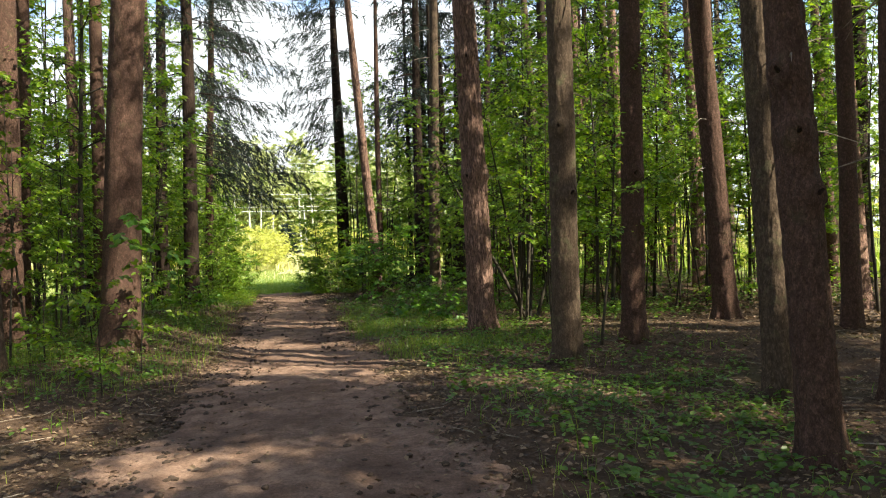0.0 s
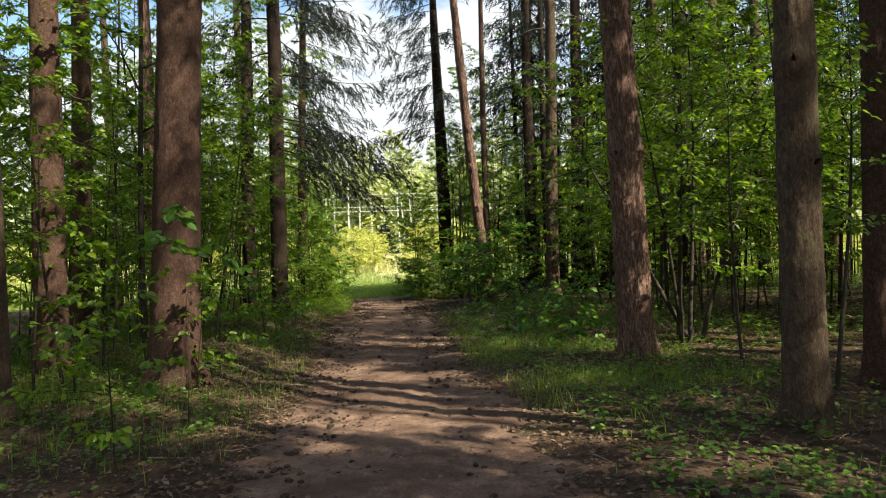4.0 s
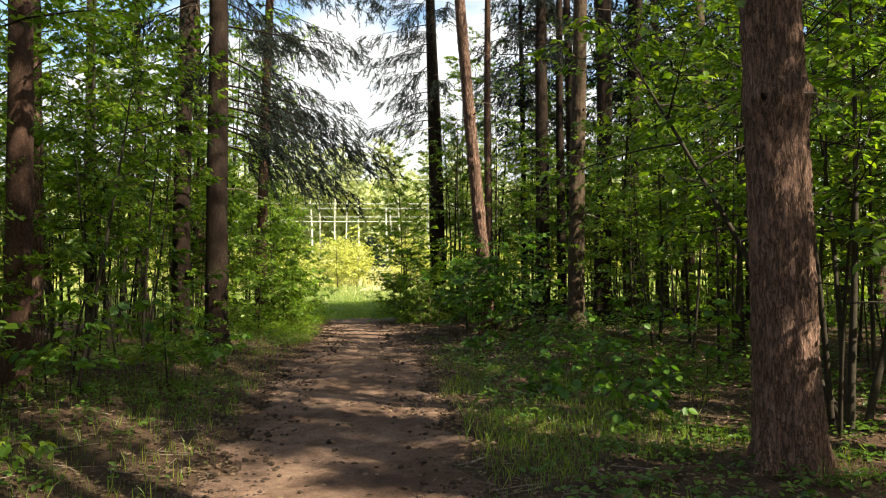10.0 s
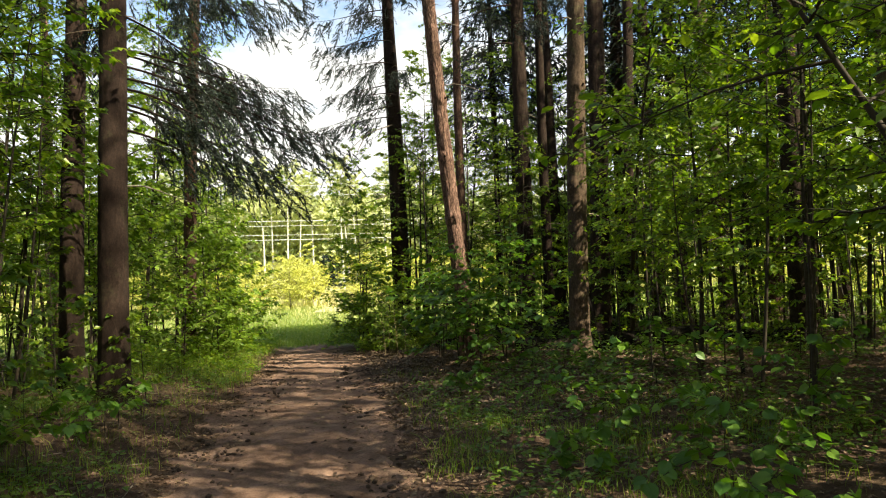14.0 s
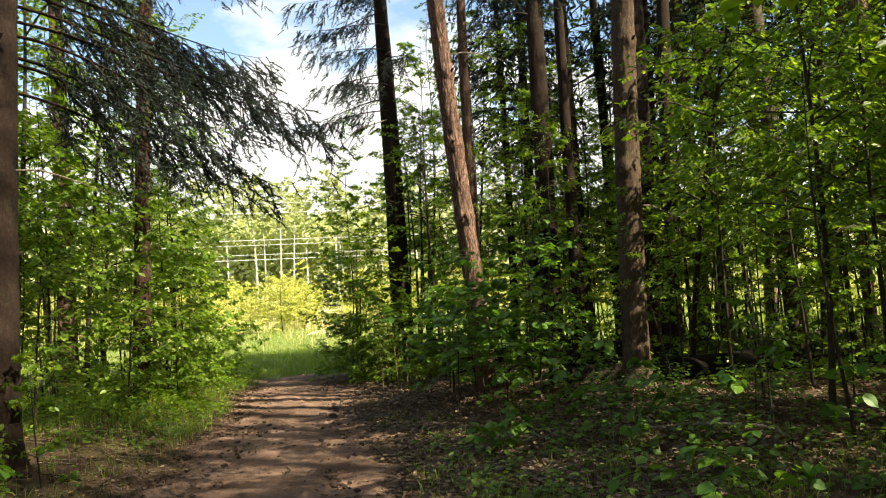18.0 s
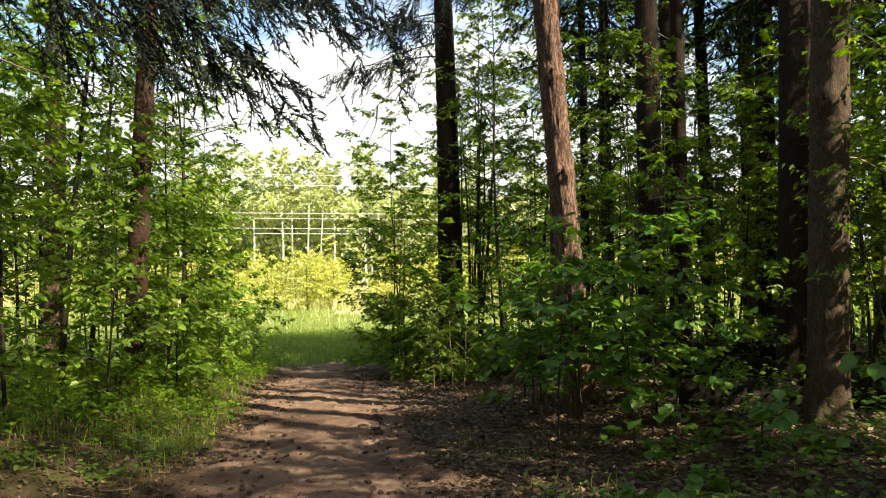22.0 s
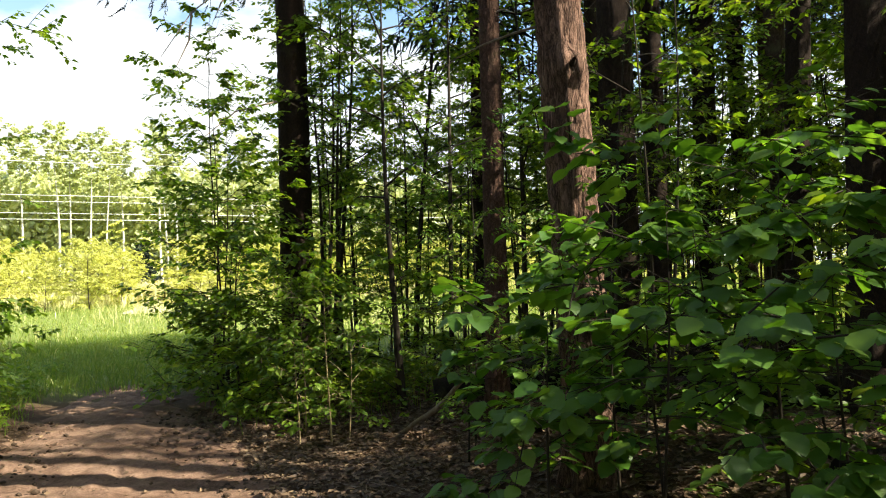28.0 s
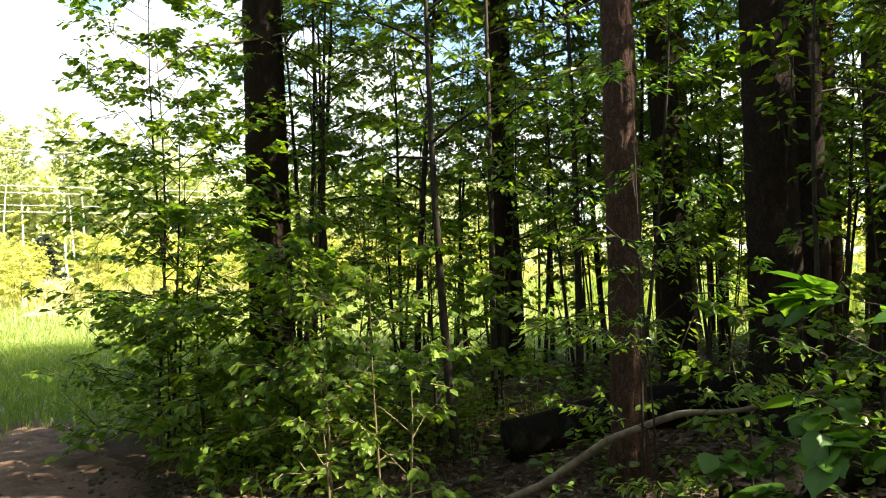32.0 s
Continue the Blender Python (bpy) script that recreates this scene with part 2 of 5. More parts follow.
def bark(name, dark, mid, light, stretch, scale, moss=0.0, depth=0.02, furrows=0.6):
    """Bark of long furrows and small flaking plates, each plate of its own tone."""
    m, nt, bs, _ = material(name)
    v = coords(nt, (1, 1, stretch))

    def warped(amount, size):
        wob = node(nt, "ShaderNodeTexNoise", Scale=size, Detail=4.0, Roughness=0.65)
        nt.links.new(v, wob.inputs["Vector"])
        add = nt.nodes.new("ShaderNodeMix")
        add.data_type, add.blend_type = "RGBA", "LINEAR_LIGHT"
        add.inputs["Factor"].default_value = amount
        nt.links.new(v, add.inputs["A"])
        nt.links.new(wob.outputs["Color"], add.inputs["B"])
        return add.outputs["Result"]

    def cells(vec, size, feature):
        c = nt.nodes.new("ShaderNodeTexVoronoi")
        c.feature = feature
        c.inputs["Scale"].default_value = size
        nt.links.new(vec, c.inputs["Vector"])
        return c

    long = cells(warped(0.09, scale * 0.5), scale * 0.7, "DISTANCE_TO_EDGE")
    crack = ramp(nt, long.outputs["Distance"], [(0.0, (0, 0, 0)), (0.05, (0.45, 0.45, 0.45)), (0.2, (1, 1, 1))])
    fine = noise_of(nt, v, scale * 6, 6.0, 0.75)
    flakes = cells(warped(0.05, scale * 1.5), scale * 2.2, "F1")
    tone = nt.nodes.new("ShaderNodeSeparateColor")
    nt.links.new(flakes.outputs["Color"], tone.inputs["Color"])
    plates = ramp(nt, tone.outputs["Red"], [(0.0, (0.68, 0.66, 0.64)), (1.0, (1.3, 1.3, 1.3))])
    edge_ = ramp(nt, flakes.outputs["Distance"], [(0.25, (1, 1, 1)), (0.75, (0.55, 0.55, 0.55))])
    big = noise_of(nt, coords(nt, (1, 1, 0.5)), 1.6, 4.0)
    col = mixed(nt, 1.0, ramp(nt, fine, [(0.3, mid), (0.7, light)]), plates, "MULTIPLY")
    col = mixed(nt, 0.8, col, edge_, "MULTIPLY")
    deep = mixed(nt, furrows, (1.0, 1.0, 1.0), crack)
    col = mixed(nt, deep, dark, col)
    col = mixed(nt, ramp(nt, big, [(0.4, (0, 0, 0)), (0.8, (0.35, 0.35, 0.35))]), col, dark)
    if moss:
        spots = ramp(nt, noise_of(nt, coords(nt), 3.2, 6.0, 0.7), [(0.55, (0, 0, 0)), (0.72, (moss, moss, moss))])
        col = mixed(nt, spots, col, (0.12, 0.13, 0.06))
    nt.links.new(col, bs.inputs["Base Color"])
    bs.inputs["Roughness"].default_value = 0.92
    bs.inputs["Specular IOR Level"].default_value = 0.15
    hgt = mixed(nt, 0.35, mixed(nt, 0.5, deep, edge_), fine)
    bumped(nt, bs, hgt, 1.0, depth)
    return m


def leaf_material(name, a, b, c, through=0.45, rough=0.4):
    m, nt, bs, out = material(name)
    g = nt.nodes.new("ShaderNodeNewGeometry")
    own = nt.nodes.new("ShaderNodeObjectInfo")
    both = nt.nodes.new("ShaderNodeMath")
    both.operation = "ADD"
    nt.links.new(g.outputs["Random Per Island"], both.inputs[0])
    nt.links.new(own.outputs["Random"], both.inputs[1])
    turned = nt.nodes.new("ShaderNodeMath")
    turned.operation = "FRACT"
    nt.links.new(both.outputs[0], turned.inputs[0])
    col = ramp(nt, turned.outputs[0], [(0.0, a), (0.55, b), (1.0, c)])
    patch = noise_of(nt, coords(nt), 1.3, 3.0)
    col = mixed(nt, 0.6, col, ramp(nt, patch, [(0.3, (0.75, 0.8, 0.7)), (0.7, (1.15, 1.1, 1.1))]), "MULTIPLY")
    nt.links.new(col, bs.inputs["Base Color"])
    bs.inputs["Roughness"].default_value = rough
    bs.inputs["Specular IOR Level"].default_value = 0.5
    tr = nt.nodes.new("ShaderNodeBsdfTranslucent")
    warm = mixed(nt, 1.0, col, (1.38, 1.35, 0.6), "MULTIPLY")
    nt.links.new(warm, tr.inputs["Color"])
    mx = node(nt, "ShaderNodeMixShader", Fac=through)
    nt.links.new(bs.outputs["BSDF"], mx.inputs[1])
    nt.links.new(tr.outputs["BSDF"], mx.inputs[2])
    nt.links.new(mx.outputs["Shader"], out.inputs["Surface"])
    return m


def plain(name, a, b, scale=20.0, rough=0.8, bump=0.0):
    m, nt, bs, _ = material(name)
    n = noise_of(nt, coords(nt), scale, 5.0)
    nt.links.new(ramp(nt, n, [(0.3, a), (0.7, b)]), bs.inputs["Base Color"])
    bs.inputs["Roughness"].default_value = rough
    bs.inputs["Specular IOR Level"].default_value = 0.2
    if bump:
        bumped(nt, bs, n, 0.8, bump)
    return m


def soil(name, base, second, third, blotch, moss, meadow=False):
    m, nt, bs, _ = material(name)
    v = coords(nt)
    big, mid, fine = noise_of(nt, v, 0.55, 5.0), noise_of(nt, v, 4.0, 6.0, 0.65), noise_of(nt, v, 38.0, 6.0, 0.75)
    col = mixed(nt, ramp(nt, mid, [(0.35, (0, 0, 0)), (0.68, (1, 1, 1))]), base, second)
    col = mixed(nt, ramp(nt, big, [(blotch, (0, 0, 0)), (blotch + 0.16, (moss, moss, moss))]), col, third)
    if meadow:
        # grass sward on the open ground beyond the wood
        sep = nt.nodes.new("ShaderNodeSeparateXYZ")
        nt.links.new(v, sep.inputs["Vector"])

        def beyond(sock, edge_at, wide, flip=False):
            m = nt.nodes.new("ShaderNodeMapRange")
            nt.links.new(sock, m.inputs["Value"])
            m.inputs["From Min"].default_value, m.inputs["From Max"].default_value = edge_at, edge_at + wide
            return m.outputs["Result"]

        far_y, far_l, far_r = beyond(sep.outputs["Y"], 35.5, 2.5), beyond(sep.outputs["X"], -12.5, -3.0), beyond(sep.outputs["X"], 16.0, 3.0)
        field_ = mixed(nt, 1.0, mixed(nt, 1.0, far_y, far_l, "LIGHTEN"), far_r, "LIGHTEN")
        col = mixed(nt, field_, col, ramp(nt, mid, [(0.3, (0.12, 0.17, 0.04)), (0.7, (0.2, 0.24, 0.07))]))
    col = mixed(nt, 0.8, col, ramp(nt, fine, [(0.3, (0.45, 0.42, 0.4)), (0.72, (1.45, 1.4, 1.35))]), "MULTIPLY")
    nt.links.new(col, bs.inputs["Base Color"])
    bs.inputs["Roughness"].default_value = 0.95
    bs.inputs["Specular IOR Level"].default_value = 0.1
    bumped(nt, bs, mixed(nt, 0.5, mid, fine), 1.0, 0.03)
    return m


BARK_PINE = bark("furrowed pine bark", (0.03, 0.018, 0.014), (0.19, 0.108, 0.08), (0.36, 0.222, 0.17), 0.2, 24.0, 0.0, 0.03, 0.9)
BARK_SPRUCE = bark("scaly spruce bark", (0.024, 0.0135, 0.01), (0.073, 0.04, 0.029), (0.145, 0.083, 0.061), 0.55, 24.0, 0.2, 0.016)
BARK_GREY = bark("grey green spruce bark", (0.024, 0.016, 0.011), (0.072, 0.048, 0.033), (0.125, 0.087, 0.059), 0.42, 22.0, 0.5, 0.01)
# the shade on the dim trunks is put into this bark's colour
BARK_DARK = bark("conifer bark darkened for shade", (0.008, 0.0055, 0.0045), (0.024, 0.0145, 0.0105), (0.048, 0.03, 0.022), 0.5, 30.0, 0.2, 0.012)
BARK_STEM = plain("smooth young stem bark", (0.018, 0.014, 0.01), (0.05, 0.039, 0.026), 14.0, 0.8, 0.004)
BARK_BIRCH = bark("white birch bark", (0.4, 0.38, 0.32), (0.58, 0.56, 0.49), (0.68, 0.66, 0.58), 1.5, 1.2, 0.0, 0.004)
BARK_PALE = plain("pale yellow twig bark", (0.16, 0.12, 0.06), (0.3, 0.24, 0.13), 20.0, 0.7, 0.003)
# log bark with moss spots, coloured nearly black in place of deep shade
BARK_LOG_SHADED = bark("mossy log bark darkened for shade", (0.005, 0.004, 0.003), (0.011, 0.008, 0.006), (0.022, 0.016, 0.011), 0.5, 26.0, 0.35, 0.02)
DEAD_WOOD = plain("bleached dead wood", (0.12, 0.09, 0.065), (0.27, 0.22, 0.17), 18.0, 0.85, 0.006)
LEAF = leaf_material("broad green leaf", (0.075, 0.155, 0.012), (0.135, 0.23, 0.017), (0.235, 0.315, 0.026), 0.55)
LEAF_BIG = leaf_material("soft hazel leaf", (0.055, 0.14, 0.014), (0.095, 0.2, 0.02), (0.15, 0.26, 0.03), 0.5, 0.48)
# yellow-green leaf, with sunlight on the edge shrubs put into its lighter colour
LEAF_SUNNED = leaf_material("yellow green leaf lightened for sun", (0.12, 0.22, 0.022), (0.19, 0.3, 0.034), (0.27, 0.37, 0.055), 0.5)
LEAF_DARK = leaf_material("herb leaf in shade", (0.055, 0.12, 0.014), (0.09, 0.165, 0.019), (0.14, 0.21, 0.03), 0.42)
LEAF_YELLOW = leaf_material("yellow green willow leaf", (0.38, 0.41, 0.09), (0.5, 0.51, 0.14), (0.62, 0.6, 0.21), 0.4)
# no haze is rendered; its paleness is mixed into the far leaf colours
LEAF_FAR_HAZY = leaf_material("far birch foliage paled by haze", (0.36, 0.41, 0.21), (0.44, 0.48, 0.26), (0.52, 0.54, 0.31), 0.45)
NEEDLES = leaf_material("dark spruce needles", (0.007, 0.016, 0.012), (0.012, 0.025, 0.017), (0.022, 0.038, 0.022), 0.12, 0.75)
NEEDLES_PINE = leaf_material("pine needles", (0.03, 0.06, 0.025), (0.045, 0.085, 0.03), (0.07, 0.11, 0.04), 0.2, 0.6)
GRASS = leaf_material("grass blade", (0.09, 0.17, 0.015), (0.15, 0.24, 0.024), (0.27, 0.3, 0.06), 0.45)
MEADOW = leaf_material("meadow grass blade", (0.15, 0.22, 0.045), (0.22, 0.29, 0.065), (0.36, 0.37, 0.12), 0.45)
# straw with distant haze put in by raising its blue
STRAW_HAZY = leaf_material("dry straw grass paled by haze", (0.44, 0.43, 0.19), (0.56, 0.53, 0.27), (0.68, 0.63, 0.37), 0.35)
# slightly darker copy of the dead leaf, its colour standing in for hazel shade
LITTER_SHADED = leaf_material("dead leaf darkened for shade", (0.045, 0.027, 0.017), (0.1, 0.062, 0.038), (0.19, 0.125, 0.075), 0.05, 0.7)
LITTER = leaf_material("dead leaf", (0.045, 0.027, 0.017), (0.1, 0.06, 0.035), (0.22, 0.15, 0.09), 0.1, 0.8)
CONE = plain("pine cone scales", (0.03, 0.02, 0.014), (0.075, 0.05, 0.035), 60.0, 0.9, 0.004)
FLOOR = soil("forest floor litter", (0.064, 0.041, 0.028), (0.102, 0.067, 0.044), (0.05, 0.054, 0.02), 0.52, 0.6, meadow=True)
DIRT = soil("trodden brown earth", (0.125, 0.078, 0.057), (0.255, 0.171, 0.129), (0.08, 0.049, 0.036), 0.47, 0.8)
SAND = plain("pale dry sand and straw", (0.36, 0.31, 0.17), (0.5, 0.44, 0.27), 2.5, 0.9, 0.02)
WIRE = plain("aluminium wire", (0.55, 0.55, 0.54), (0.68, 0.68, 0.67), 3.0, 0.5)

# ---- ground and path ----
def axis_lines(near, far, step, grow):
    out, v, d = [], near, step
    while v < far:
        out.append(v)
        d *= grow
        v += d
    return out + [far]


xs = np.array(sorted({-v for v in axis_lines(9, 2500, 0.3, 1.16)} | set(np.arange(-9, 9, 0.15).round(3)) | set(axis_lines(9, 2500, 0.3, 1.16))))
ys = np.array(sorted({-v for v in axis_lines(2, 2500, 0.3, 1.18)} | set(np.arange(-2, 38, 0.15).round(3)) | set(axis_lines(38, 2500, 0.3, 1.13))))
gx, gy = np.meshgrid(xs, ys)
# the bed of the path lies a little below the forest floor
bed = (1 - ss(0.5, 0.7, np.abs(gx - path_mid(gy)) / path_half(gy))) * (1 - ss(32.5, 33.5, gy)) * ss(-11.5, -10.5, gy)
gv = np.stack([gx, gy, ground_z(gx, gy) - 0.1 * bed], -1).reshape(-1, 3)
nx, ny = len(xs), len(ys)
gi = (np.arange(ny - 1)[:, None] * nx + np.arange(nx - 1)[None]).reshape(-1)
ground = new("ground", mesh_of("ground", gv, [np.stack([gi, gi + 1, gi + nx + 1, gi + nx], -1)], FLOOR, True))
tagged(ground, "brown forest floor of needles and leaf litter with mossy patches", "ground", kind="structure")

py_ = np.arange(-12, 37.6, 0.06)
off = np.linspace(-1, 1, 49)
pm, ph = path_mid(py_)[:, None], path_half(py_)[:, None]
edge = 1 + 0.34 * (vnoise(off[None, :] * 2 + 7, py_[:, None] * 1.7, 0, 9) - 0.5) + 0.26 * (vnoise(off[None, :] * 3, py_[:, None] * 5, 0, 11) - 0.5)
end_in = np.clip((37.6 - py_) / 4.0, 0.05, 1)[:, None] ** 0.5
px_ = pm + ph * off[None] * edge * end_in
pyy = np.broadcast_to(py_[:, None], px_.shape)
rise = 0.03 * (1 - ss(0.82, 1.0, np.abs(off)))[None] - 0.012 * ss(0.9, 1.0, np.abs(off))[None]
lump = (vnoise(px_ * 9, pyy * 9, 0, 21) - 0.5) * 0.03 + (vnoise(px_ * 3.2, pyy * 2.0, 0, 22) - 0.5) * 0.03 + (vnoise(px_ * 22, pyy * 16, 0, 23) - 0.5) * 0.014
lump = lump - 0.02 * np.exp(-((np.abs(off[None]) - 0.48) / 0.14) ** 2)
pz = ground_z(px_, pyy) + rise + lump * (1 - ss(0.8, 1, np.abs(off)))[None]
pv = np.stack([px_, pyy, pz], -1).reshape(-1, 3)
pi = (np.arange(len(py_) - 1)[:, None] * len(off) + np.arange(len(off) - 1)[None]).reshape(-1)
path = new("path", mesh_of("path", pv, [np.stack([pi, pi + 1, pi + len(off) + 1, pi + len(off)], -1)], DIRT, True))
tagged(path, "trodden brown dirt path through the wood", "path", kind="structure")


# ---- trees ----
def trunk_mesh(name, r, height, lean, seed, mat, fine_to, segs, dz, relief, furrow, knots=()):
    z = np.concatenate([np.arange(-0.25, fine_to, dz), np.linspace(fine_to, height, 14)])
    th = np.arange(segs) * 2 * np.pi / segs
    Z, T = np.meshgrid(z, th, indexing="ij")
    taper = np.clip(1.04 - 0.03 * Z - 0.6 * np.clip(Z / height - 0.35, 0, 1), 0.05, 2)
    lobes = 1 + 0.55 * np.exp(-np.clip(Z, 0, 9) / 0.22) * (0.55 + 0.45 * np.cos(T * (4 + seed % 3) + seed * 1.7)) + 0.07 * np.cos(2 * T + seed)
    R = r * taper * lobes
    cx, cy = np.cos(T), np.sin(T)
    k = furrow
    n1 = vnoise(cx * r * k + 5, cy * r * k + 9, Z * k * 0.28, seed)
    n2 = vnoise(cx * r * k * 2.6, cy * r * k * 2.6, Z * k * 0.9, seed + 1)
    ridge = 1 - np.abs(2 * n1 - 1)
    R = R + relief * (0.5 - ridge ** 3) + relief * 0.6 * (n2 - 0.5)
    for kz, kt in knots:
        d = np.sqrt(((Z - kz) / 0.09) ** 2 + (np.angle(np.exp(1j * (T - kt))) * r / 0.09) ** 2)
        R = R + 0.035 * np.exp(-(d - 0.7) ** 2 * 3) + 0.01 * np.exp(-((Z - kz) / 0.12) ** 2)
    bend = 0.02 * np.sin(Z * 0.5 + seed) * np.clip(Z / 4, 0, 1)
    X = R * cx + lean[0] * Z + bend
    Y = R * cy + lean[1] * Z
    n = len(z)
    a = (np.arange(n - 1)[:, None] * segs + np.arange(segs)[None])
    b = (np.arange(n - 1)[:, None] * segs + (np.arange(segs)[None] + 1) % segs)
    return mesh_of(name, np.stack([X, Y, Z], -1).reshape(-1, 3), [np.stack([a, b, b + segs, a + segs], -1).reshape(-1, 4)], mat, True)


def conifer_crown(rng, height, z0, spread, density, droop, blade, wide):
    """Limbs and needle sprays of a conifer crown between z0 and height."""
    limbs, P, X, N, S = [], [], [], [], []
    z, turn = z0, rng.uniform(0, 6)
    while z < height - 0.3:
        frac = (z - z0) / (height - z0)
        for _ in range(3):
            turn += 2.4 + rng.normal(0, 0.25)
            L = spread * (1 - frac) ** 0.8 * rng.uniform(0.6, 1.1) + 0.3
            s = np.linspace(0, 1, 7)
            d = np.array([math.cos(turn), math.sin(turn), 0])
            pts = s[:, None] * L * d + np.array([0, 0, z]) + np.outer(-droop * s ** 2 * L * 0.6 + 0.15 * s ** 4 * L, [0, 0, 1])
            limbs.append((pts, 0.028 * (1 - s * 0.85) * (0.5 + L / 4)))
            m = int(density * L)
            q = rng.uniform(0.2, 1, m)
            base = np.stack([np.interp(q, s, pts[:, i]) for i in range(3)], -1)
            side = np.array([-d[1], d[0], 0])
            out = rng.normal(0, 0.24, (m, 1)) * L * (1.1 - q[:, None]) * side
            hang = -np.abs(rng.normal(0, 0.22, (m, 1))) * np.array([0, 0, 1.0]) * (0.6 + droop)
            P.append(base + out + hang * rng.uniform(0, 1, (m, 1)))
            X.append(d * 0.5 + np.sign(out) * 0.4 + rng.normal(0, 0.35, (m, 3)) + np.array([0, 0, -droop]))
            N.append(rng.normal(0, 0.5, (m, 3)) + [0, 0, 1])
            S.append(rng.uniform(0.6, 1.2, m) * blade)
        z += rng.uniform(0.45, 0.75)
    P, X, N, S = np.concatenate(P), np.concatenate(X), np.concatenate(N), np.concatenate(S)
    return limbs, leaves(NEEDLE, P, X, N, S, wide)


def crown_meshes(name, seed, height, z0, spread, density, droop, blade, wide, mat, wood):
    rng = np.random.default_rng(seed)
    limbs, fol = conifer_crown(rng, height, z0, spread, density, droop, blade, wide)
    v, f = tubes(limbs, 5)
    return mesh_of(name + "_limbs", v, f, wood, True), mesh_of(name + "_needles", *fol, mat)


PINE_CROWNS = [crown_meshes("pine_crown", 10 + i, 22.0, 14.0 + i, 2.0, 11, 0.1, 0.45, 0.24, NEEDLES_PINE, BARK_DARK) for i in range(3)]
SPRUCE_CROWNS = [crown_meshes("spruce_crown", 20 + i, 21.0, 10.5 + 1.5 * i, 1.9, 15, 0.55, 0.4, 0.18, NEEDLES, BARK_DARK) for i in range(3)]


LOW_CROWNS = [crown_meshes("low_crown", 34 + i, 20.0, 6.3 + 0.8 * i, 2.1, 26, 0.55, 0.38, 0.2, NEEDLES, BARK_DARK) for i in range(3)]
# crowns made fuller where unseen, to shade the path and verges
SHADE_CROWNS = [crown_meshes("shade_crown", 30 + i, 21.0, 7.5 + i, 2.6, 27, 0.5, 0.5, 0.24, NEEDLES, BARK_DARK) for i in range(2)]


def sunward(x, y, ax, ay, half, start, reach):
    """True where (x, y) stands between (ax, ay) and the sun, within a strip of the given half width."""
    dx, dy = x - ax, y - ay
    along, off_ = dx * 0.755 - dy * 0.656, dx * 0.656 + dy * 0.755
    return start < along < reach and abs(off_) < half


def conifer(x, y, r, lean, kind, mat, seed, near, label, crown=True, knots=(), height=22.0, high=False):
    rng = np.random.default_rng(seed + 500)
    t = thing(kind, x, y, gz(x, y), label, "tree", "tall conifers of the wood")
    lx, ly = lean
    if near:
        me = trunk_mesh("trunk", r, height, lean, seed, mat, 9.0, 56, 0.05, 0.026 if mat is BARK_PINE else 0.016, 28.0 if mat is BARK_PINE else 46.0, knots)
    else:
        me = trunk_mesh("trunk", r, height, lean, seed, mat, 6.0, 18, 0.4, 0.01, 16.0)
    part("trunk", me, t)
    if near:
        for kz, kt in knots:
            v, f = tubes([(np.array([[0, 0, 0], [0.05, 0, 0.01], [0.1, 0.0, 0.03]]) @ np.array(Matrix.Rotation(kt, 3, "Z").transposed()) + np.array([lx * kz + r * 0.8 * math.cos(kt), ly * kz + r * 0.8 * math.sin(kt), kz]), [0.03, 0.024, 0.012])], 7)
            part("knot", mesh_of("knot", v, f, BARK_DARK, True), t, "dark broken branch knot")
    for i in range(7 if near else 3):
        kz, kt, L = rng.uniform(2.5, 9), rng.uniform(0, 6.28), rng.uniform(0.25, 1.1)
        s = np.linspace(0, 1, 5)[:, None]
        d = np.array([[math.cos(kt), math.sin(kt), 0]])
        pts = d * (r * 0.7 + s * L) + np.array([[lx * kz, ly * kz, kz]]) + s ** 2 * np.array([[0, 0, -0.3 * L]]) + np.sin(s * 7 + kt) * 0.02
        v, f = tubes([(pts, 0.012 * (1 - 0.8 * s[:, 0]))], 5)
        part("dead_branch", mesh_of("dead_branch", v, f, DEAD_WOOD, True), t)
    if crown:
        bright = high or any(sunward(x, y, *strip) for strip in ((-2.5, 31.0, 2.4, 5, 24), (3.2, 27.3, 2.0, 4, 20), (1.6, 33.2, 1.5, 3, 16), (0.0, 37.8, 1.5, 4, 16), (5.8, 13.4, 1.1, 5, 18), (1.3, 18.4, 0.5, 6, 22)))
        limbs, needles = PINE_CROWNS[seed % 3] if bright else SHADE_CROWNS[seed % 2] if y < 4.5 or seed == 13 or (y < 9.5 and x > 7.5) else LOW_CROWNS[seed % 3] if (y > 26.5 and 3.3 < x < 12 and "spruce" in kind) or (y > 21 and 7.5 < x < 22) else (PINE_CROWNS if "pine" in kind else SPRUCE_CROWNS)[seed % 3]
        for nm, me in (("branchwork", limbs), ("crown", needles)):
            ob = tagged(part(nm, me, t, at=(lx * 14, ly * 14, 0)), kind="stuff")
            ob.rotation_euler = (0, 0, rng.uniform(0, 6.28))
    return t


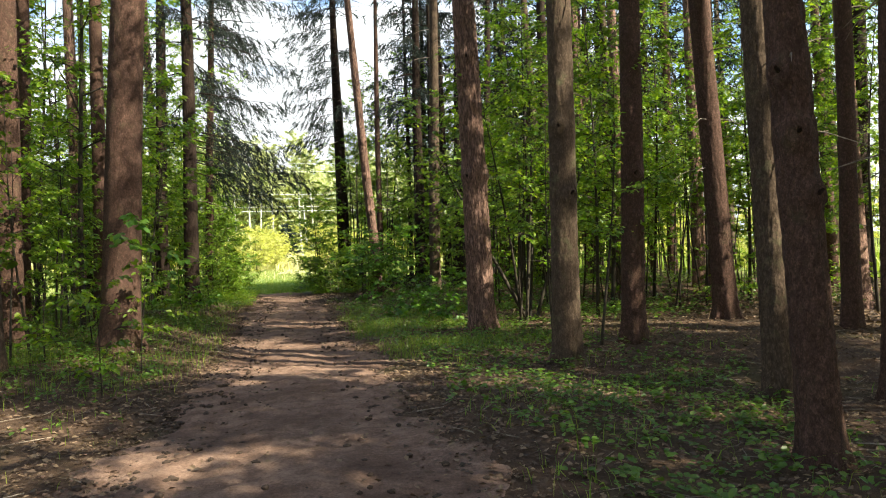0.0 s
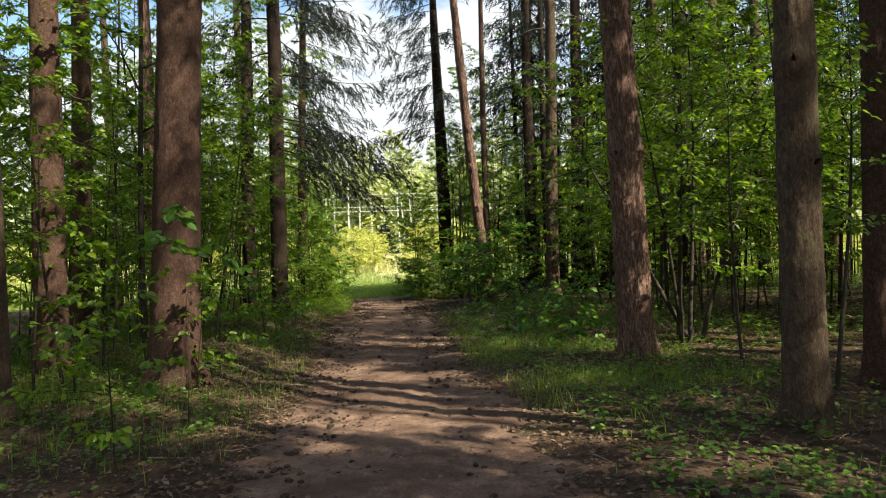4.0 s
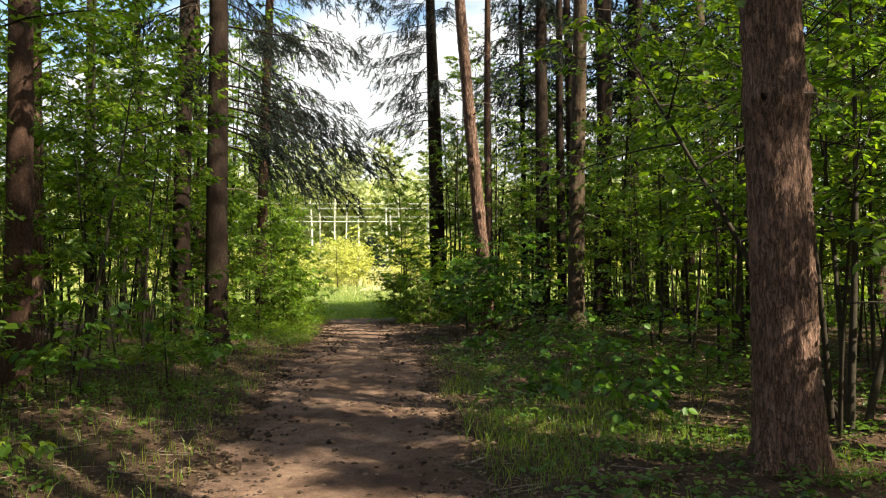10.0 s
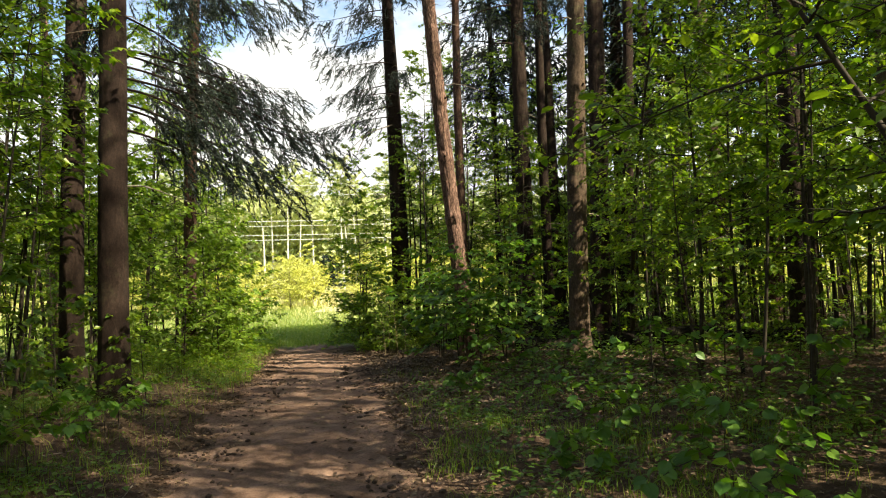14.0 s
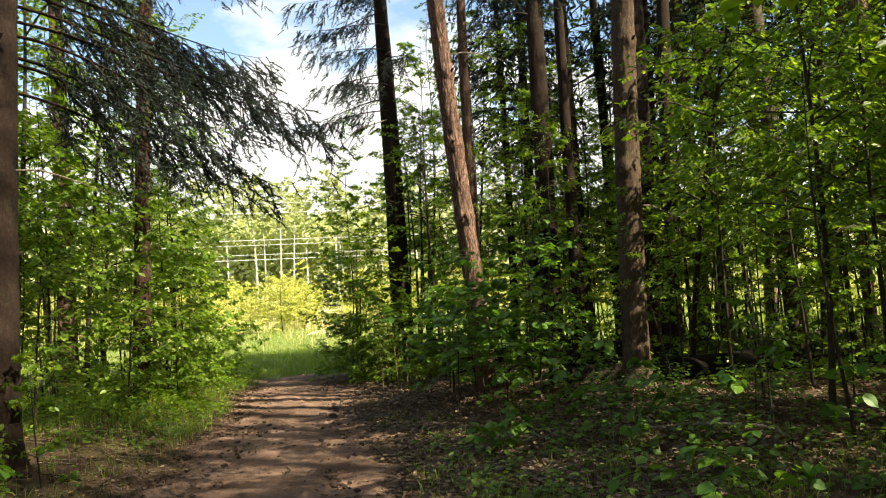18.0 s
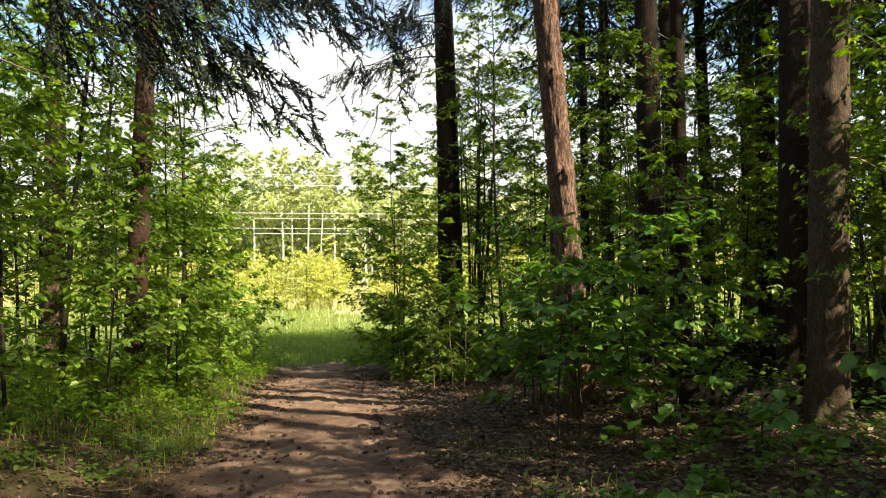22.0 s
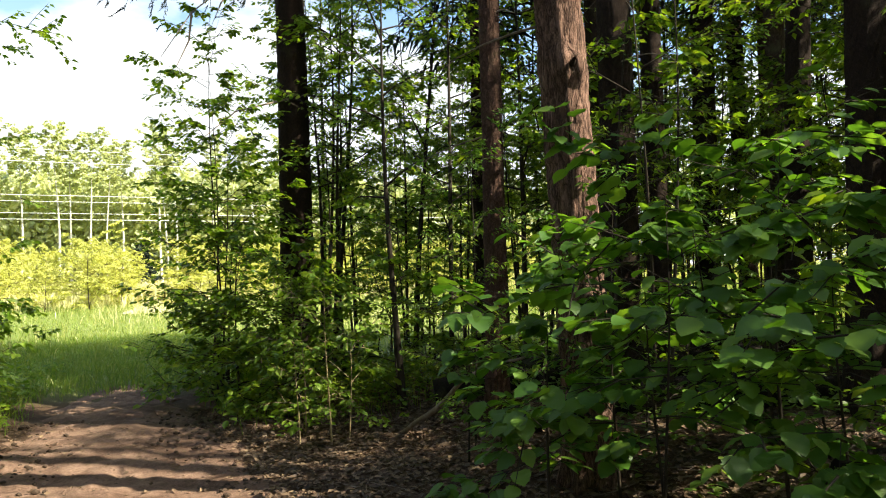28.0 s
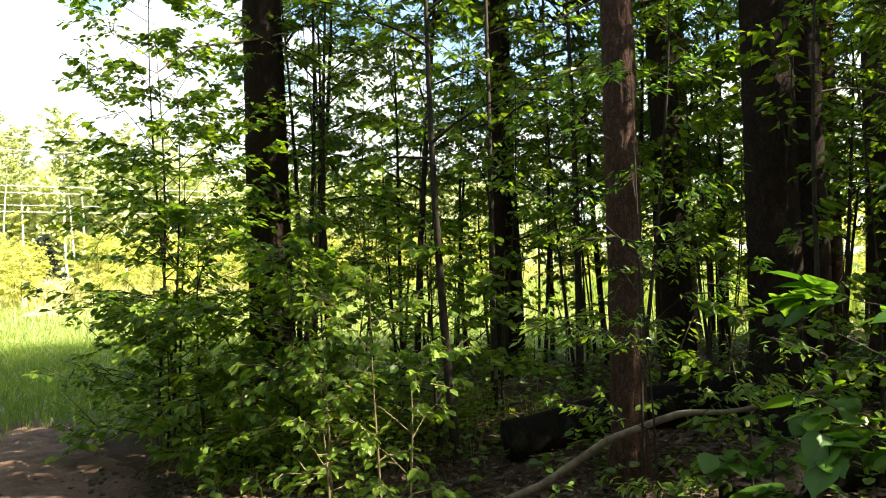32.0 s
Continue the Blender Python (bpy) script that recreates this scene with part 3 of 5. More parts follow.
def bough(tree, z, turn, length, droop, seed, r=0.024, start=(0, 0)):
    """One spruce bough: a rib, hanging branchlets on both sides and fine needled fingers on these."""
    rng = np.random.default_rng(seed)
    s = np.linspace(0, 1, 14)
    d = np.array([math.cos(radians(turn)), math.sin(radians(turn)), 0])
    side = np.array([-d[1], d[0], 0])
    pts = np.array([start[0], start[1], z]) + np.outer(s * length, d) + np.outer(0.1 * s * length - droop * s ** 1.5 * length + 0.16 * s ** 4 * length, [0, 0, 1]) + np.outer(np.sin(s * 5 + seed) * 0.05, side)
    paths, P, X, S = [(pts, r * (1.05 - s))], [], [], []
    n = int(length * 6.5) + 3
    for i in range(n):
        q = 0.16 + 0.84 * (i + rng.uniform(0, 0.8)) / n
        b = np.array([np.interp(q, s, pts[:, k]) for k in range(3)])
        l = rng.uniform(0.3, 0.85) * (1.15 - 0.55 * q)
        e = side * (1 if i % 2 else -1) * rng.uniform(0.15, 0.75) + d * rng.uniform(0.25, 0.75) + np.array([0, 0, rng.normal(-0.4, 0.22)])
        u = np.linspace(0, 1, 5)
        br = b + np.outer(u * l, e / np.linalg.norm(e)) + np.outer(-0.8 * l * u ** 2, [0, 0, 1]) + rng.normal(0, 0.012, (5, 3))
        paths.append((br, 0.006 * (1.15 - u)))
        for j in range(int(l * 17) + 2):
            w = rng.uniform(0.1, 1.0)
            c = np.array([np.interp(w, u, br[:, k]) for k in range(3)])
            g = rng.uniform(0.09, 0.3)
            f = side * rng.normal(0, 0.4) + d * rng.normal(0.45, 0.3) + np.array([0, 0, -rng.uniform(0.1, 1.0)])
            f /= np.linalg.norm(f)
            paths.append((np.array([c, c + f * g * 0.5 + [0, 0, -0.02], c + f * g + [0, 0, -0.14 * g]]), np.array([0.004, 0.003, 0.0015])))
            m = int(g * 90) + 3
            v = np.linspace(0.05, 1, m)[:, None]
            P.append(c + f * g * v + np.array([0, 0, -0.14 * g]) * v ** 2)
            X.append(f * 0.9 + rng.normal(0, 0.55, (m, 3)))
            S.append(rng.uniform(0.035, 0.065, m))
    v, f = tubes(paths, 3)
    b = part("bough", mesh_of("bough", v, f, BARK_DARK, True), tree, "dark drooping spruce bough")
    P, X = np.concatenate(P), np.concatenate(X)
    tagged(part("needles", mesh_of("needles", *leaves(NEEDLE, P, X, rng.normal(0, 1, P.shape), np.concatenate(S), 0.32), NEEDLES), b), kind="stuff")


PINE, SPR = "pine_tree", "spruce_tree"
L_PINE = "tall pine trunk with furrowed grey-brown bark on the forest floor"
L_SPR = "tall spruce trunk with scaly reddish-brown bark on the forest floor"
L_GREY = "tall spruce trunk with grey-green scaly bark on the forest floor"
L_DARK = "dark slim conifer trunk among green undergrowth"

conifer(3.57, 13.82, 0.228, (-0.02, -0.012), PINE, BARK_PINE, 1, True, "large pine trunk with furrowed bark standing beside the path", knots=((2.95, 3.9), (3.0, 5.9), (5.2, 4.4)))
conifer(3.256, 27.66, 0.168, (-0.081, -0.063), PINE, BARK_PINE, 2, True, "slightly leaning pine trunk with deep furrowed bark behind hazel leaves", knots=((3.05, 4.5), (4.35, 4.4), (5.6, 5.2)))
conifer(-2.73, 12.81, 0.31, (0.06, -0.008), SPR, BARK_SPRUCE, 3, True, "stout spruce trunk with reddish-brown bark beside the path")
conifer(4.806, 24.75, 0.19, (0.02, -0.054), SPR, BARK_GREY, 4, True, "grey spruce trunk with round branch scars", knots=((4.05, 4.6), (4.9, 5.0), (3.1, 3.9)))
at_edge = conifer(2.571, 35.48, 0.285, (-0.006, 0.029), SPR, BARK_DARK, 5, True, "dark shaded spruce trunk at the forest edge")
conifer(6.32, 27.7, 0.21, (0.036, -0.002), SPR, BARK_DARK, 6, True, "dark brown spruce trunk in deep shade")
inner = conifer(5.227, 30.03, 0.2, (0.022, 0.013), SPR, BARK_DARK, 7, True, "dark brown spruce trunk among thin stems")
conifer(3.608, 30.02, 0.112, (0.015, 0.001), SPR, BARK_SPRUCE, 8, True, "slim reddish-brown spruce trunk in the shade")
beside = conifer(-3.05, 29.73, 0.16, (0.041, -0.005), SPR, BARK_SPRUCE, 9, True, "spruce trunk with peeling reddish bark beside the path")
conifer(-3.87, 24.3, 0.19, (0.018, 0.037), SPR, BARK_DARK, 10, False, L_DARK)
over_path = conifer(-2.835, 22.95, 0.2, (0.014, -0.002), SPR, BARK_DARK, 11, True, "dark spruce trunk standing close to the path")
conifer(3.624, 9.5, 0.175, (0.012, 0.003), SPR, BARK_GREY, 12, True, L_GREY, knots=((3.2, 4.2), (2.3, 5.0)))
conifer(5.2, 10.75, 0.165, (0.025, -0.006), SPR, BARK_SPRUCE, 13, True, L_SPR, knots=((2.6, 4.6),))
conifer(8.191, 12.92, 0.2, (-0.046, 0.006), SPR, BARK_SPRUCE, 14, True, L_SPR)
conifer(5.111, 7.13, 0.137, (-0.019, 0.008), SPR, BARK_GREY, 15, True, L_GREY)
conifer(3.793, 4.815, 0.15, (-0.037, 0.014), SPR, BARK_SPRUCE, 16, True, L_SPR, knots=((2.9, 3.6), (2.0, 4.8), (2.45, 4.2)))
conifer(6.12, 6.6, 0.15, (0.03, 0.0), SPR, BARK_SPRUCE, 17, True, L_DARK)
conifer(-4.72, 14.0, 0.2, (0.009, 0.0), SPR, BARK_SPRUCE, 18, False, L_SPR)
conifer(-3.95, 10.9, 0.165, (-0.01, 0.0), SPR, BARK_GREY, 19, False, L_GREY)
conifer(-4.1, 17.6, 0.155, (0.017, 0.0), SPR, BARK_SPRUCE, 20, False, L_SPR)
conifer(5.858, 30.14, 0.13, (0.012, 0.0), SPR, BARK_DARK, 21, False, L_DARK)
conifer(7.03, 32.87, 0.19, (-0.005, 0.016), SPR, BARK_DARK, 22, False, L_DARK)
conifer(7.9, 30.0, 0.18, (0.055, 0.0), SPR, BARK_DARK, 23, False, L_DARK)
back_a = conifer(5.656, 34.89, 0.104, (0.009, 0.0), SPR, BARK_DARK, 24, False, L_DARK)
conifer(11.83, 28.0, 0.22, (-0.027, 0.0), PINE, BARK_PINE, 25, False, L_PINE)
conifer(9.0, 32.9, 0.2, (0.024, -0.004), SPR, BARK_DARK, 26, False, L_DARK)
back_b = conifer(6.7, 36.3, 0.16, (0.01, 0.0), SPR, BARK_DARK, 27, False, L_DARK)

for i, a in enumerate((20, 24, 29)):
    bough(over_path, 4.75 + 0.2 * i, a, 3.75 - 0.25 * i, 0.5, 690 + i)
for i, (z, a, l, d) in enumerate(((4.4, 19, 2.95, 0.72), (4.0, 24, 2.2, 0.6), (4.6, 13, 2.6, 0.62), (4.3, 30, 2.7, 0.55))):
    bough(over_path, z, a, l, d, 680 + i)
for i in range(14):
    bough(over_path, 5.2 + i * 0.56, (30, 52, 12, 42, 66, 20)[i % 6] + 6 * math.sin(i * 2.1), 3.3 + 0.5 * math.sin(i * 1.9), 0.36 + 0.08 * math.sin(i * 2.7), 700 + i)
for i in range(6):
    bough(over_path, 6.0 + i * 0.9, 120 + i * 47, 2.0, 0.45, 730 + i)
for i in range(10):
    bough(beside, 6.2 + i * 0.6, (-50, -5, 35, -85, 75, 10)[i % 6] + i * 3, 2.3 + 0.4 * math.sin(i * 1.7), 0.42, 740 + i)
for i in range(22):
    bough(at_edge, 7.3 + i * 0.36, (200, 160, 235, 185, 280, 215, 120)[i % 7] + 5 * math.sin(i), 2.5 + 0.5 * math.sin(i * 1.3), 0.44, 760 + i)
for k, tree in enumerate((inner, back_a, back_b)):
    for i in range(12):
        bough(tree, 7.6 + 0.4 * k + i * 0.5, (210, 265, 160, 320, 235)[i % 5] + i * 9, 1.9 + 0.3 * math.sin(i * 1.3 + k), 0.5, 790 + 20 * k + i)

# further trunks deeper in the wood on both sides and behind the start
# all those behind the start are unseen, added for the shade they cast
rng = np.random.default_rng(77)
spots = [(-5.6, 17.2), (-5.4, 21.0), (-7.4, 15.2), (-8.2, 22.5), (-6.6, 26.8), (-9.5, 30.0), (-5.4, 33.0), (-10.5, 18.0), (-7.2, 10.2), (-11.5, 11.0), (-8.0, 35.5),
         (10.6, 17.2), (9.2, 19.6), (13.4, 15.4), (12.2, 20.6), (15.6, 19.0), (8.4, 23.4), (11.0, 24.2), (14.2, 25.8), (17.8, 24.0), (9.6, 31.8), (13.6, 32.4), (16.5, 30.0),
         (11.6, 13.4), (14.8, 11.4), (10.8, 9.0), (8.4, 8.2), (13.0, 6.5), (17.5, 14.0),
         (7.3, 3.2), (10.5, 3.0), (4.2, -3.2), (8.6, -5.0), (2.6, -7.5), (-3.2, -3.4), (-2.6, -9.0), (12.0, -9.0), (-6.0, 1.2), (-4.2, 5.2), (-8.5, 5.0), (12.0, 35.0), (15.0, 34.4), (18.0, 33.0), (17.2, 27.4), (19.6, 30.2), (10.6, 36.2), (14.6, 36.8), (18.6, 36.0), (20.6, 26.4), (12.4, 29.6), (14.8, 28.4), (11.2, 33.6), (16.8, 33.4), (19.2, 23.2), (15.9, 22.6), (8.6, 34.6), (10.2, 29.0), (15.5, 1.5), (8.8, 0.2), (12.6, -3.2), (6.2, -2.0), (10.2, -7.0), (15.0, -6.4), (5.6, -6.0), (13.2, 4.2), (17.6, -2.0), (9.4, -11.0), (14.4, -11.5), (18.4, 3.6), (11.6, 1.2), (10.4, 6.2), (12.4, 8.6), (15.4, 7.6)]
OPEN_TOPS = ((8.4, 8.2), (13.0, 6.5), (7.3, 3.2), (12.2, 20.6), (18.4, 3.6))
HIGH_TOPS = ((12.4, 8.6), (14.8, 11.4), (15.4, 7.6), (10.5, 3.0), (11.6, 1.2), (10.4, 6.2))
for i, (x, y) in enumerate(spots):
    pine = rng.uniform() < 0.35
    mat = BARK_PINE if pine else (BARK_SPRUCE, BARK_DARK, BARK_GREY)[i % 3]
    conifer(x, y, rng.uniform(0.12, 0.21), (rng.normal(0, 0.015), rng.normal(0, 0.012)), PINE if pine else SPR, mat, 100 + i, False, L_PINE if pine else (L_SPR, L_DARK, L_GREY)[i % 3], crown=(x, y) not in OPEN_TOPS and not any(sunward(x, y, *strip) for strip in ((-0.3, 30.8, 1.4, 9, 30), (-0.5, 37.5, 1.2, 9, 20), (1.5, 33.5, 1.3, 9, 26), (3.2, 27.5, 0.9, 9, 26), (4.8, 24.7, 0.6, 8, 24))) and (y < 9.5 or i % 3 != 1 or (x > 7.5 and y > 18)), high=(x, y) in HIGH_TOPS)

# two made-up spruces, added so their crowns shade the path's left verge
for i, (x, y) in enumerate(((9.0, 10.6), (12.0, 10.4))):
    conifer(x, y, 0.15, (0.01, 0.0), SPR, BARK_SPRUCE, 301 + i, False, L_SPR)


# ---- broadleaf undergrowth ----
def hardwood(seed, height, spread, z0, limbs, twigs, per_twig, size, stem_r, up=0.35, sag=0.25, lean=(0, 0), flat=0.5, dip=0.4):
    """A young broadleaf tree: stem path, limb paths, and for every limb its leaf points."""
    rng = np.random.default_rng(seed)
    s = np.linspace(0, 1, 12)
    ph = rng.uniform(0, 6, 2)
    stem = np.stack([lean[0] * s * height + 0.05 * height * 0.3 * np.sin(s * 4 + ph[0]), lean[1] * s * height + 0.05 * height * 0.3 * np.sin(s * 3.3 + ph[1]), s * height - 0.1], -1)
    stem_path = (stem, stem_r * (1.05 - s))
    out, turn = [], rng.uniform(0, 6)
    for i in range(limbs):
        q = z0 + (1 - z0) * (i + rng.uniform(0, 0.8)) / limbs
        q = min(q, 0.97)
        base = np.array([np.interp(q, s, stem[:, k]) for k in range(3)])
        turn += 2.4 + rng.normal(0, 0.3)
        w = (q - z0) / (1 - z0)
        L = spread * (0.3 + 0.75 * math.sin(math.pi * (0.2 + 0.75 * w))) * rng.uniform(0.6, 1.2)
        d = np.array([math.cos(turn), math.sin(turn), 0])
        u = np.linspace(0, 1, 6)
        pts = base + np.outer(u * L, d) + np.outer((up + 0.45 * w + rng.normal(0, 0.25)) * u * L - sag * u ** 2 * L, [0, 0, 1]) + rng.normal(0, 0.03 * L, (6, 3)) * u[:, None]
        woods = [(pts, (stem_r * 0.42 * (1.1 - q * 0.6)) * (1.05 - u))]
        P, X, N, S = [], [], [], []
        for j in range(twigs):
            w = rng.uniform(0.18, 1.0)
            b = np.array([np.interp(w, u, pts[:, k]) for k in range(3)])
            a = turn + (1 if j % 2 else -1) * rng.uniform(0.4, 1.2)
            l = L * rng.uniform(0.2, 0.42) * (1.2 - 0.6 * w)
            e = np.array([math.cos(a), math.sin(a), rng.normal(0.06, 0.42)])
            tip = b + e * l
            woods.append((np.array([b, (b + tip) / 2 + [0, 0, 0.02 * l], tip]), np.array([0.006, 0.004, 0.0015]) * min(1.0, 0.5 + height / 6)))
            for k in range(per_twig):
                v = (k + 0.6) / per_twig
                la = a + (1 if k % 2 else -1) * rng.uniform(0.35, 1.1)
                P.append(b + e * l * v + rng.normal(0, 0.015, 3))
                X.append([math.cos(la), math.sin(la), rng.normal(-dip, 0.25)])
                N.append([rng.normal(0, flat), rng.normal(0, flat), 1.0])
                S.append(size * rng.uniform(0.65, 1.2))
        out.append((woods, np.array(P), np.array(X), np.array(N), np.array(S)))
    return stem_path, out


def hardwood_far(name, shape, mat, label, seed, *a, category="tree", width=1.0, group="young broadleaf trees of the undergrowth", **k):
    stem, limbs = hardwood(seed, *a, **k)
    t = thing(name, 0, 0, 0, label, category, group)
    v, f = tubes([stem], 7)
    part("stem", mesh_of("stem", v, f, BARK_STEM, True), t)
    v, f = tubes([w for l in limbs for w in l[0]], 3)
    tagged(part("branchwork", mesh_of("branchwork", v, f, BARK_STEM, True), t), kind="stuff")
    P, X, N, S = (np.concatenate([l[i] for l in limbs]) for i in (1, 2, 3, 4))
    part("crown", mesh_of("crown", *leaves(shape, P, X, N, S, width), mat), t)
    return t


def hazel_leaf(seed):
    """A broad toothed leaf with a folded midrib, one unit long."""
    rng = np.random.default_rng(seed)
    u = np.linspace(0, 1, 12)
    half = 0.46 * np.sin(np.pi * u ** 0.8) ** 0.72 * (1 + 0.07 * np.where(np.arange(12) % 2, 1, -1))
    half[0], half[-1] = 0.02, 0.004
    curl, twist = rng.uniform(0.1, 0.3), rng.normal(0, 0.1)
    rib = np.stack([u, 0 * u, -curl * u ** 2], -1)
    side = [np.stack([u - 0.06 * np.abs(half), s_ * half, -curl * u ** 2 + 0.28 * half * (1 - 0.9 * half) + s_ * twist * half + 0.02 * rng.normal(0, 1, 12) * (half > 0.1)], -1) for s_ in (1, -1)]
    i = np.arange(11)[:, None]
    v = np.concatenate([rib, side[0], side[1], [[-0.2, 0.012, 0.02], [-0.2, -0.012, 0.02], [0.02, 0, 0]]])
    return v, [np.concatenate([i, i + 1, i + 13, i + 12], 1), np.concatenate([i + 1, i, i + 24, i + 25], 1), np.array([[36, 37, 38]])]


HAZEL_LEAVES = [mesh_of("hazel_leaf", *hazel_leaf(800 + i), LEAF_BIG, True) for i in range(4)]


def hardwood_near(name, shape, mat, label, x, y, seed, *a, category="shrub", group="", rz=0.0, single=False, wood=None, **k):
    """A shrub whose every branch is a part with its own leaves."""
    stem, limbs = hardwood(seed, *a, **k)
    t = thing(name, x, y, gz(x, y), label, category, group, rz)
    v, f = tubes([stem], 8)
    part("stem", mesh_of("stem", v, f, wood or BARK_STEM, True), t)
    for woods, P, X, N, S in limbs:
        v, f = tubes(woods, 5)
        b = part("branch", mesh_of("branch", v, f, wood or BARK_STEM, True), t)
        if single:
            for i in range(len(P)):
                ex = Vector(X[i]).normalized()
                ey = Vector(N[i]).cross(ex).normalized()
                ez = ex.cross(ey)
                k = S[i]
                leaf = part("leaf", HAZEL_LEAVES[i % 4], b)
                leaf.matrix_local = Matrix(((ex.x * k, ey.x * k, ez.x * k, P[i][0]), (ex.y * k, ey.y * k, ez.y * k, P[i][1]), (ex.z * k, ey.z * k, ez.z * k, P[i][2]), (0, 0, 0, 1)))
            continue
        part("leaves", mesh_of("leaves", *leaves(shape, P, X, N, S), mat), b)
    return t


def place(proto, spots, low, high, seed, lean=0.0):
    rng = np.random.default_rng(seed)
    first = True
    for x, y in spots:
        k = rng.uniform(low, high)
        m = pose(x, y, gz(x, y), rng.normal(0, lean), rng.normal(0, lean), rng.uniform(0, 360)) @ Matrix.Scale(k, 4)
        if first:
            proto.matrix_world, first = m, False
        else:
            ob = copy_thing(proto, pose(0, 0, 0))
            ob.matrix_world = m
    return proto


def scattered(seed, count, x0, x1, y0, y1, gap, keep):
    rng = np.random.default_rng(seed)
    got = []
    for _ in range(count * 40):
        x, y = rng.uniform(x0, x1), rng.uniform(y0, y1)
        if keep(x, y) and all((x - a) ** 2 + (y - b) ** 2 > gap * gap for a, b in got):
            got.append((x, y))
            if len(got) == count:
                break
    return got


def sunny_gap(x, y):
    """True in the strips through which the sun reaches the leaning pine, the path's end and the first glade."""
    strips = ((3.2, 27.4, 1.9, 12.0), (8.0, 12.9, 1.5, 8.0), (-2.2, 31.5, 1.7, 18.0), (4.8, 24.6, 1.2, 9.0), (1.7, 33.4, 1.4, 9.0), (0.0, 37.8, 2.2, 12.0), (5.8, 13.4, 1.0, 8.0), (1.3, 18.4, 0.7, 9.0))
    return any(sunward(x, y, ax, ay, half, 0.6, reach) for ax, ay, half, reach in strips)


L_YOUNG = "young broadleaf tree with layered fresh green leaves"
tall = [hardwood_far("young_tree", DIAMOND, LEAF, L_YOUNG, 200 + i, 8.5 + i * 0.7, 2.0, 0.25, 21, 13, 10, 0.115, 0.05) for i in range(4)]
mid = [hardwood_far("sapling", DIAMOND, LEAF, "slim sapling with fresh green leaves in the undergrowth", 220 + i, 4.8, 1.25, 0.32, 14, 10, 9, 0.1, 0.026, group="saplings of the undergrowth") for i in range(4)]
low = [hardwood_far("shrub", OVAL, LEAF, "low leafy shrub with fresh green leaves", 240 + i, 1.6, 0.75, 0.15, 9, 6, 5, 0.095, 0.012, category="shrub", group="low shrubs of the undergrowth") for i in range(3)]

right = scattered(1, 48, 5.2, 16.5, 9, 37.5, 1.35, lambda x, y: x > 5.4 + max(0, 15 - y) * 0.6 and not (y > 38 and x < 4) and not sunny_gap(x, y))
# young trees behind the start, unseen, added to break the sun into dapples
right += scattered(15, 24, 4.5, 17, -11, 4.5, 1.5, lambda x, y: x > 6.5 or y < -2)
right += [(5.6, 17.2), (6.4, 20.3), (3.6, 36.8), (5.0, 36.6), (5.6, 33.2), (6.6, 35.2), (8.0, 37.0), (4.4, 33.0), (4.3, 38.2), (5.6, 39.6), (6.9, 38.4), (8.6, 39.4), (10.2, 38.4), (9.4, 36.4), (11.8, 37.4), (4.9, 35.6), (6.4, 37.0), (13.4, 38.6), (7.6, 34.2), (3.9, 39.8)]
left = scattered(2, 36, -11.5, -3.5, 9, 39, 1.3, lambda x, y: x < -3.5 - 0.06 * max(0, 20 - y))
left += [(-3.4, 36.8), (-3.2, 33.6), (-4.2, 38.8)]
every = right + left
for i, t in enumerate(tall):
    place(t, every[i::4], 0.7, 1.15, 300 + i, 2.0)
right = scattered(4, 56, 4.4, 14, 15, 40, 0.9, lambda x, y: x > 4.6 + max(0, 20 - y) * 0.5 and not sunny_gap(x, y))
left = scattered(5, 50, -10.5, -3.0, 12, 39, 0.9, lambda x, y: True)
every = right + left + [(4.6, 12.6), (5.0, 15.8), (7.3, 15.6), (4.7, 10.7), (5.9, 24.3), (6.6, 23.5), (7.4, 24.6), (6.0, 25.6), (8.0, 22.8), (5.6, 23.0), (7.0, 26.2), (8.6, 25.4), (6.2, 31.6), (7.2, 30.8), (8.2, 31.4), (7.0, 33.6), (8.8, 29.4), (9.4, 30.8), (6.6, 29.2), (7.6, 28.6), (8.4, 33.4), (4.6, 38.8), (5.2, 37.4), (6.0, 38.8), (7.4, 39.6), (3.9, 37.2)]
for i, t in enumerate(mid):
    place(t, every[i::4], 0.7, 1.25, 310 + i, 3.0)
every = scattered(6, 34, 2.6, 8, 20, 38, 0.6, lambda x, y: x > 3.4 + max(0, 26 - y) * 0.3) + scattered(7, 46, -9, -2.3, 13, 38, 0.6, lambda x, y: True) + scattered(28, 44, 8, 16, 12, 31, 0.8, lambda x, y: True) + scattered(27, 9, -3.6, -2.1, 9, 24, 0.8, lambda x, y: abs(x + 2.7) > 0.3)
for i, t in enumerate(low):
    place(t, every[i::3], 0.6, 1.2, 320 + i, 3.0)

poles = [hardwood_far("pole_sapling", DIAMOND, LEAF, "thin bare-stemmed sapling with leaves only near its top", 260 + i, 4.6, 0.75, 0.5, 8, 6, 6, 0.11, 0.02, group="thin stems of the undergrowth") for i in range(4)]
every = scattered(16, 130, 3.8, 15, 15, 40, 0.45, lambda x, y: x > 4.2 + max(0, 22 - y) * 0.45 and not sunward(x, y, -0.3, 30.8, 1.2, 3, 12)) + scattered(17, 80, -10, -2.8, 11, 38, 0.45, lambda x, y: True)
for i, t in enumerate(poles):
    place(t, every[i::4], 0.55, 1.3, 325 + i, 5.0)

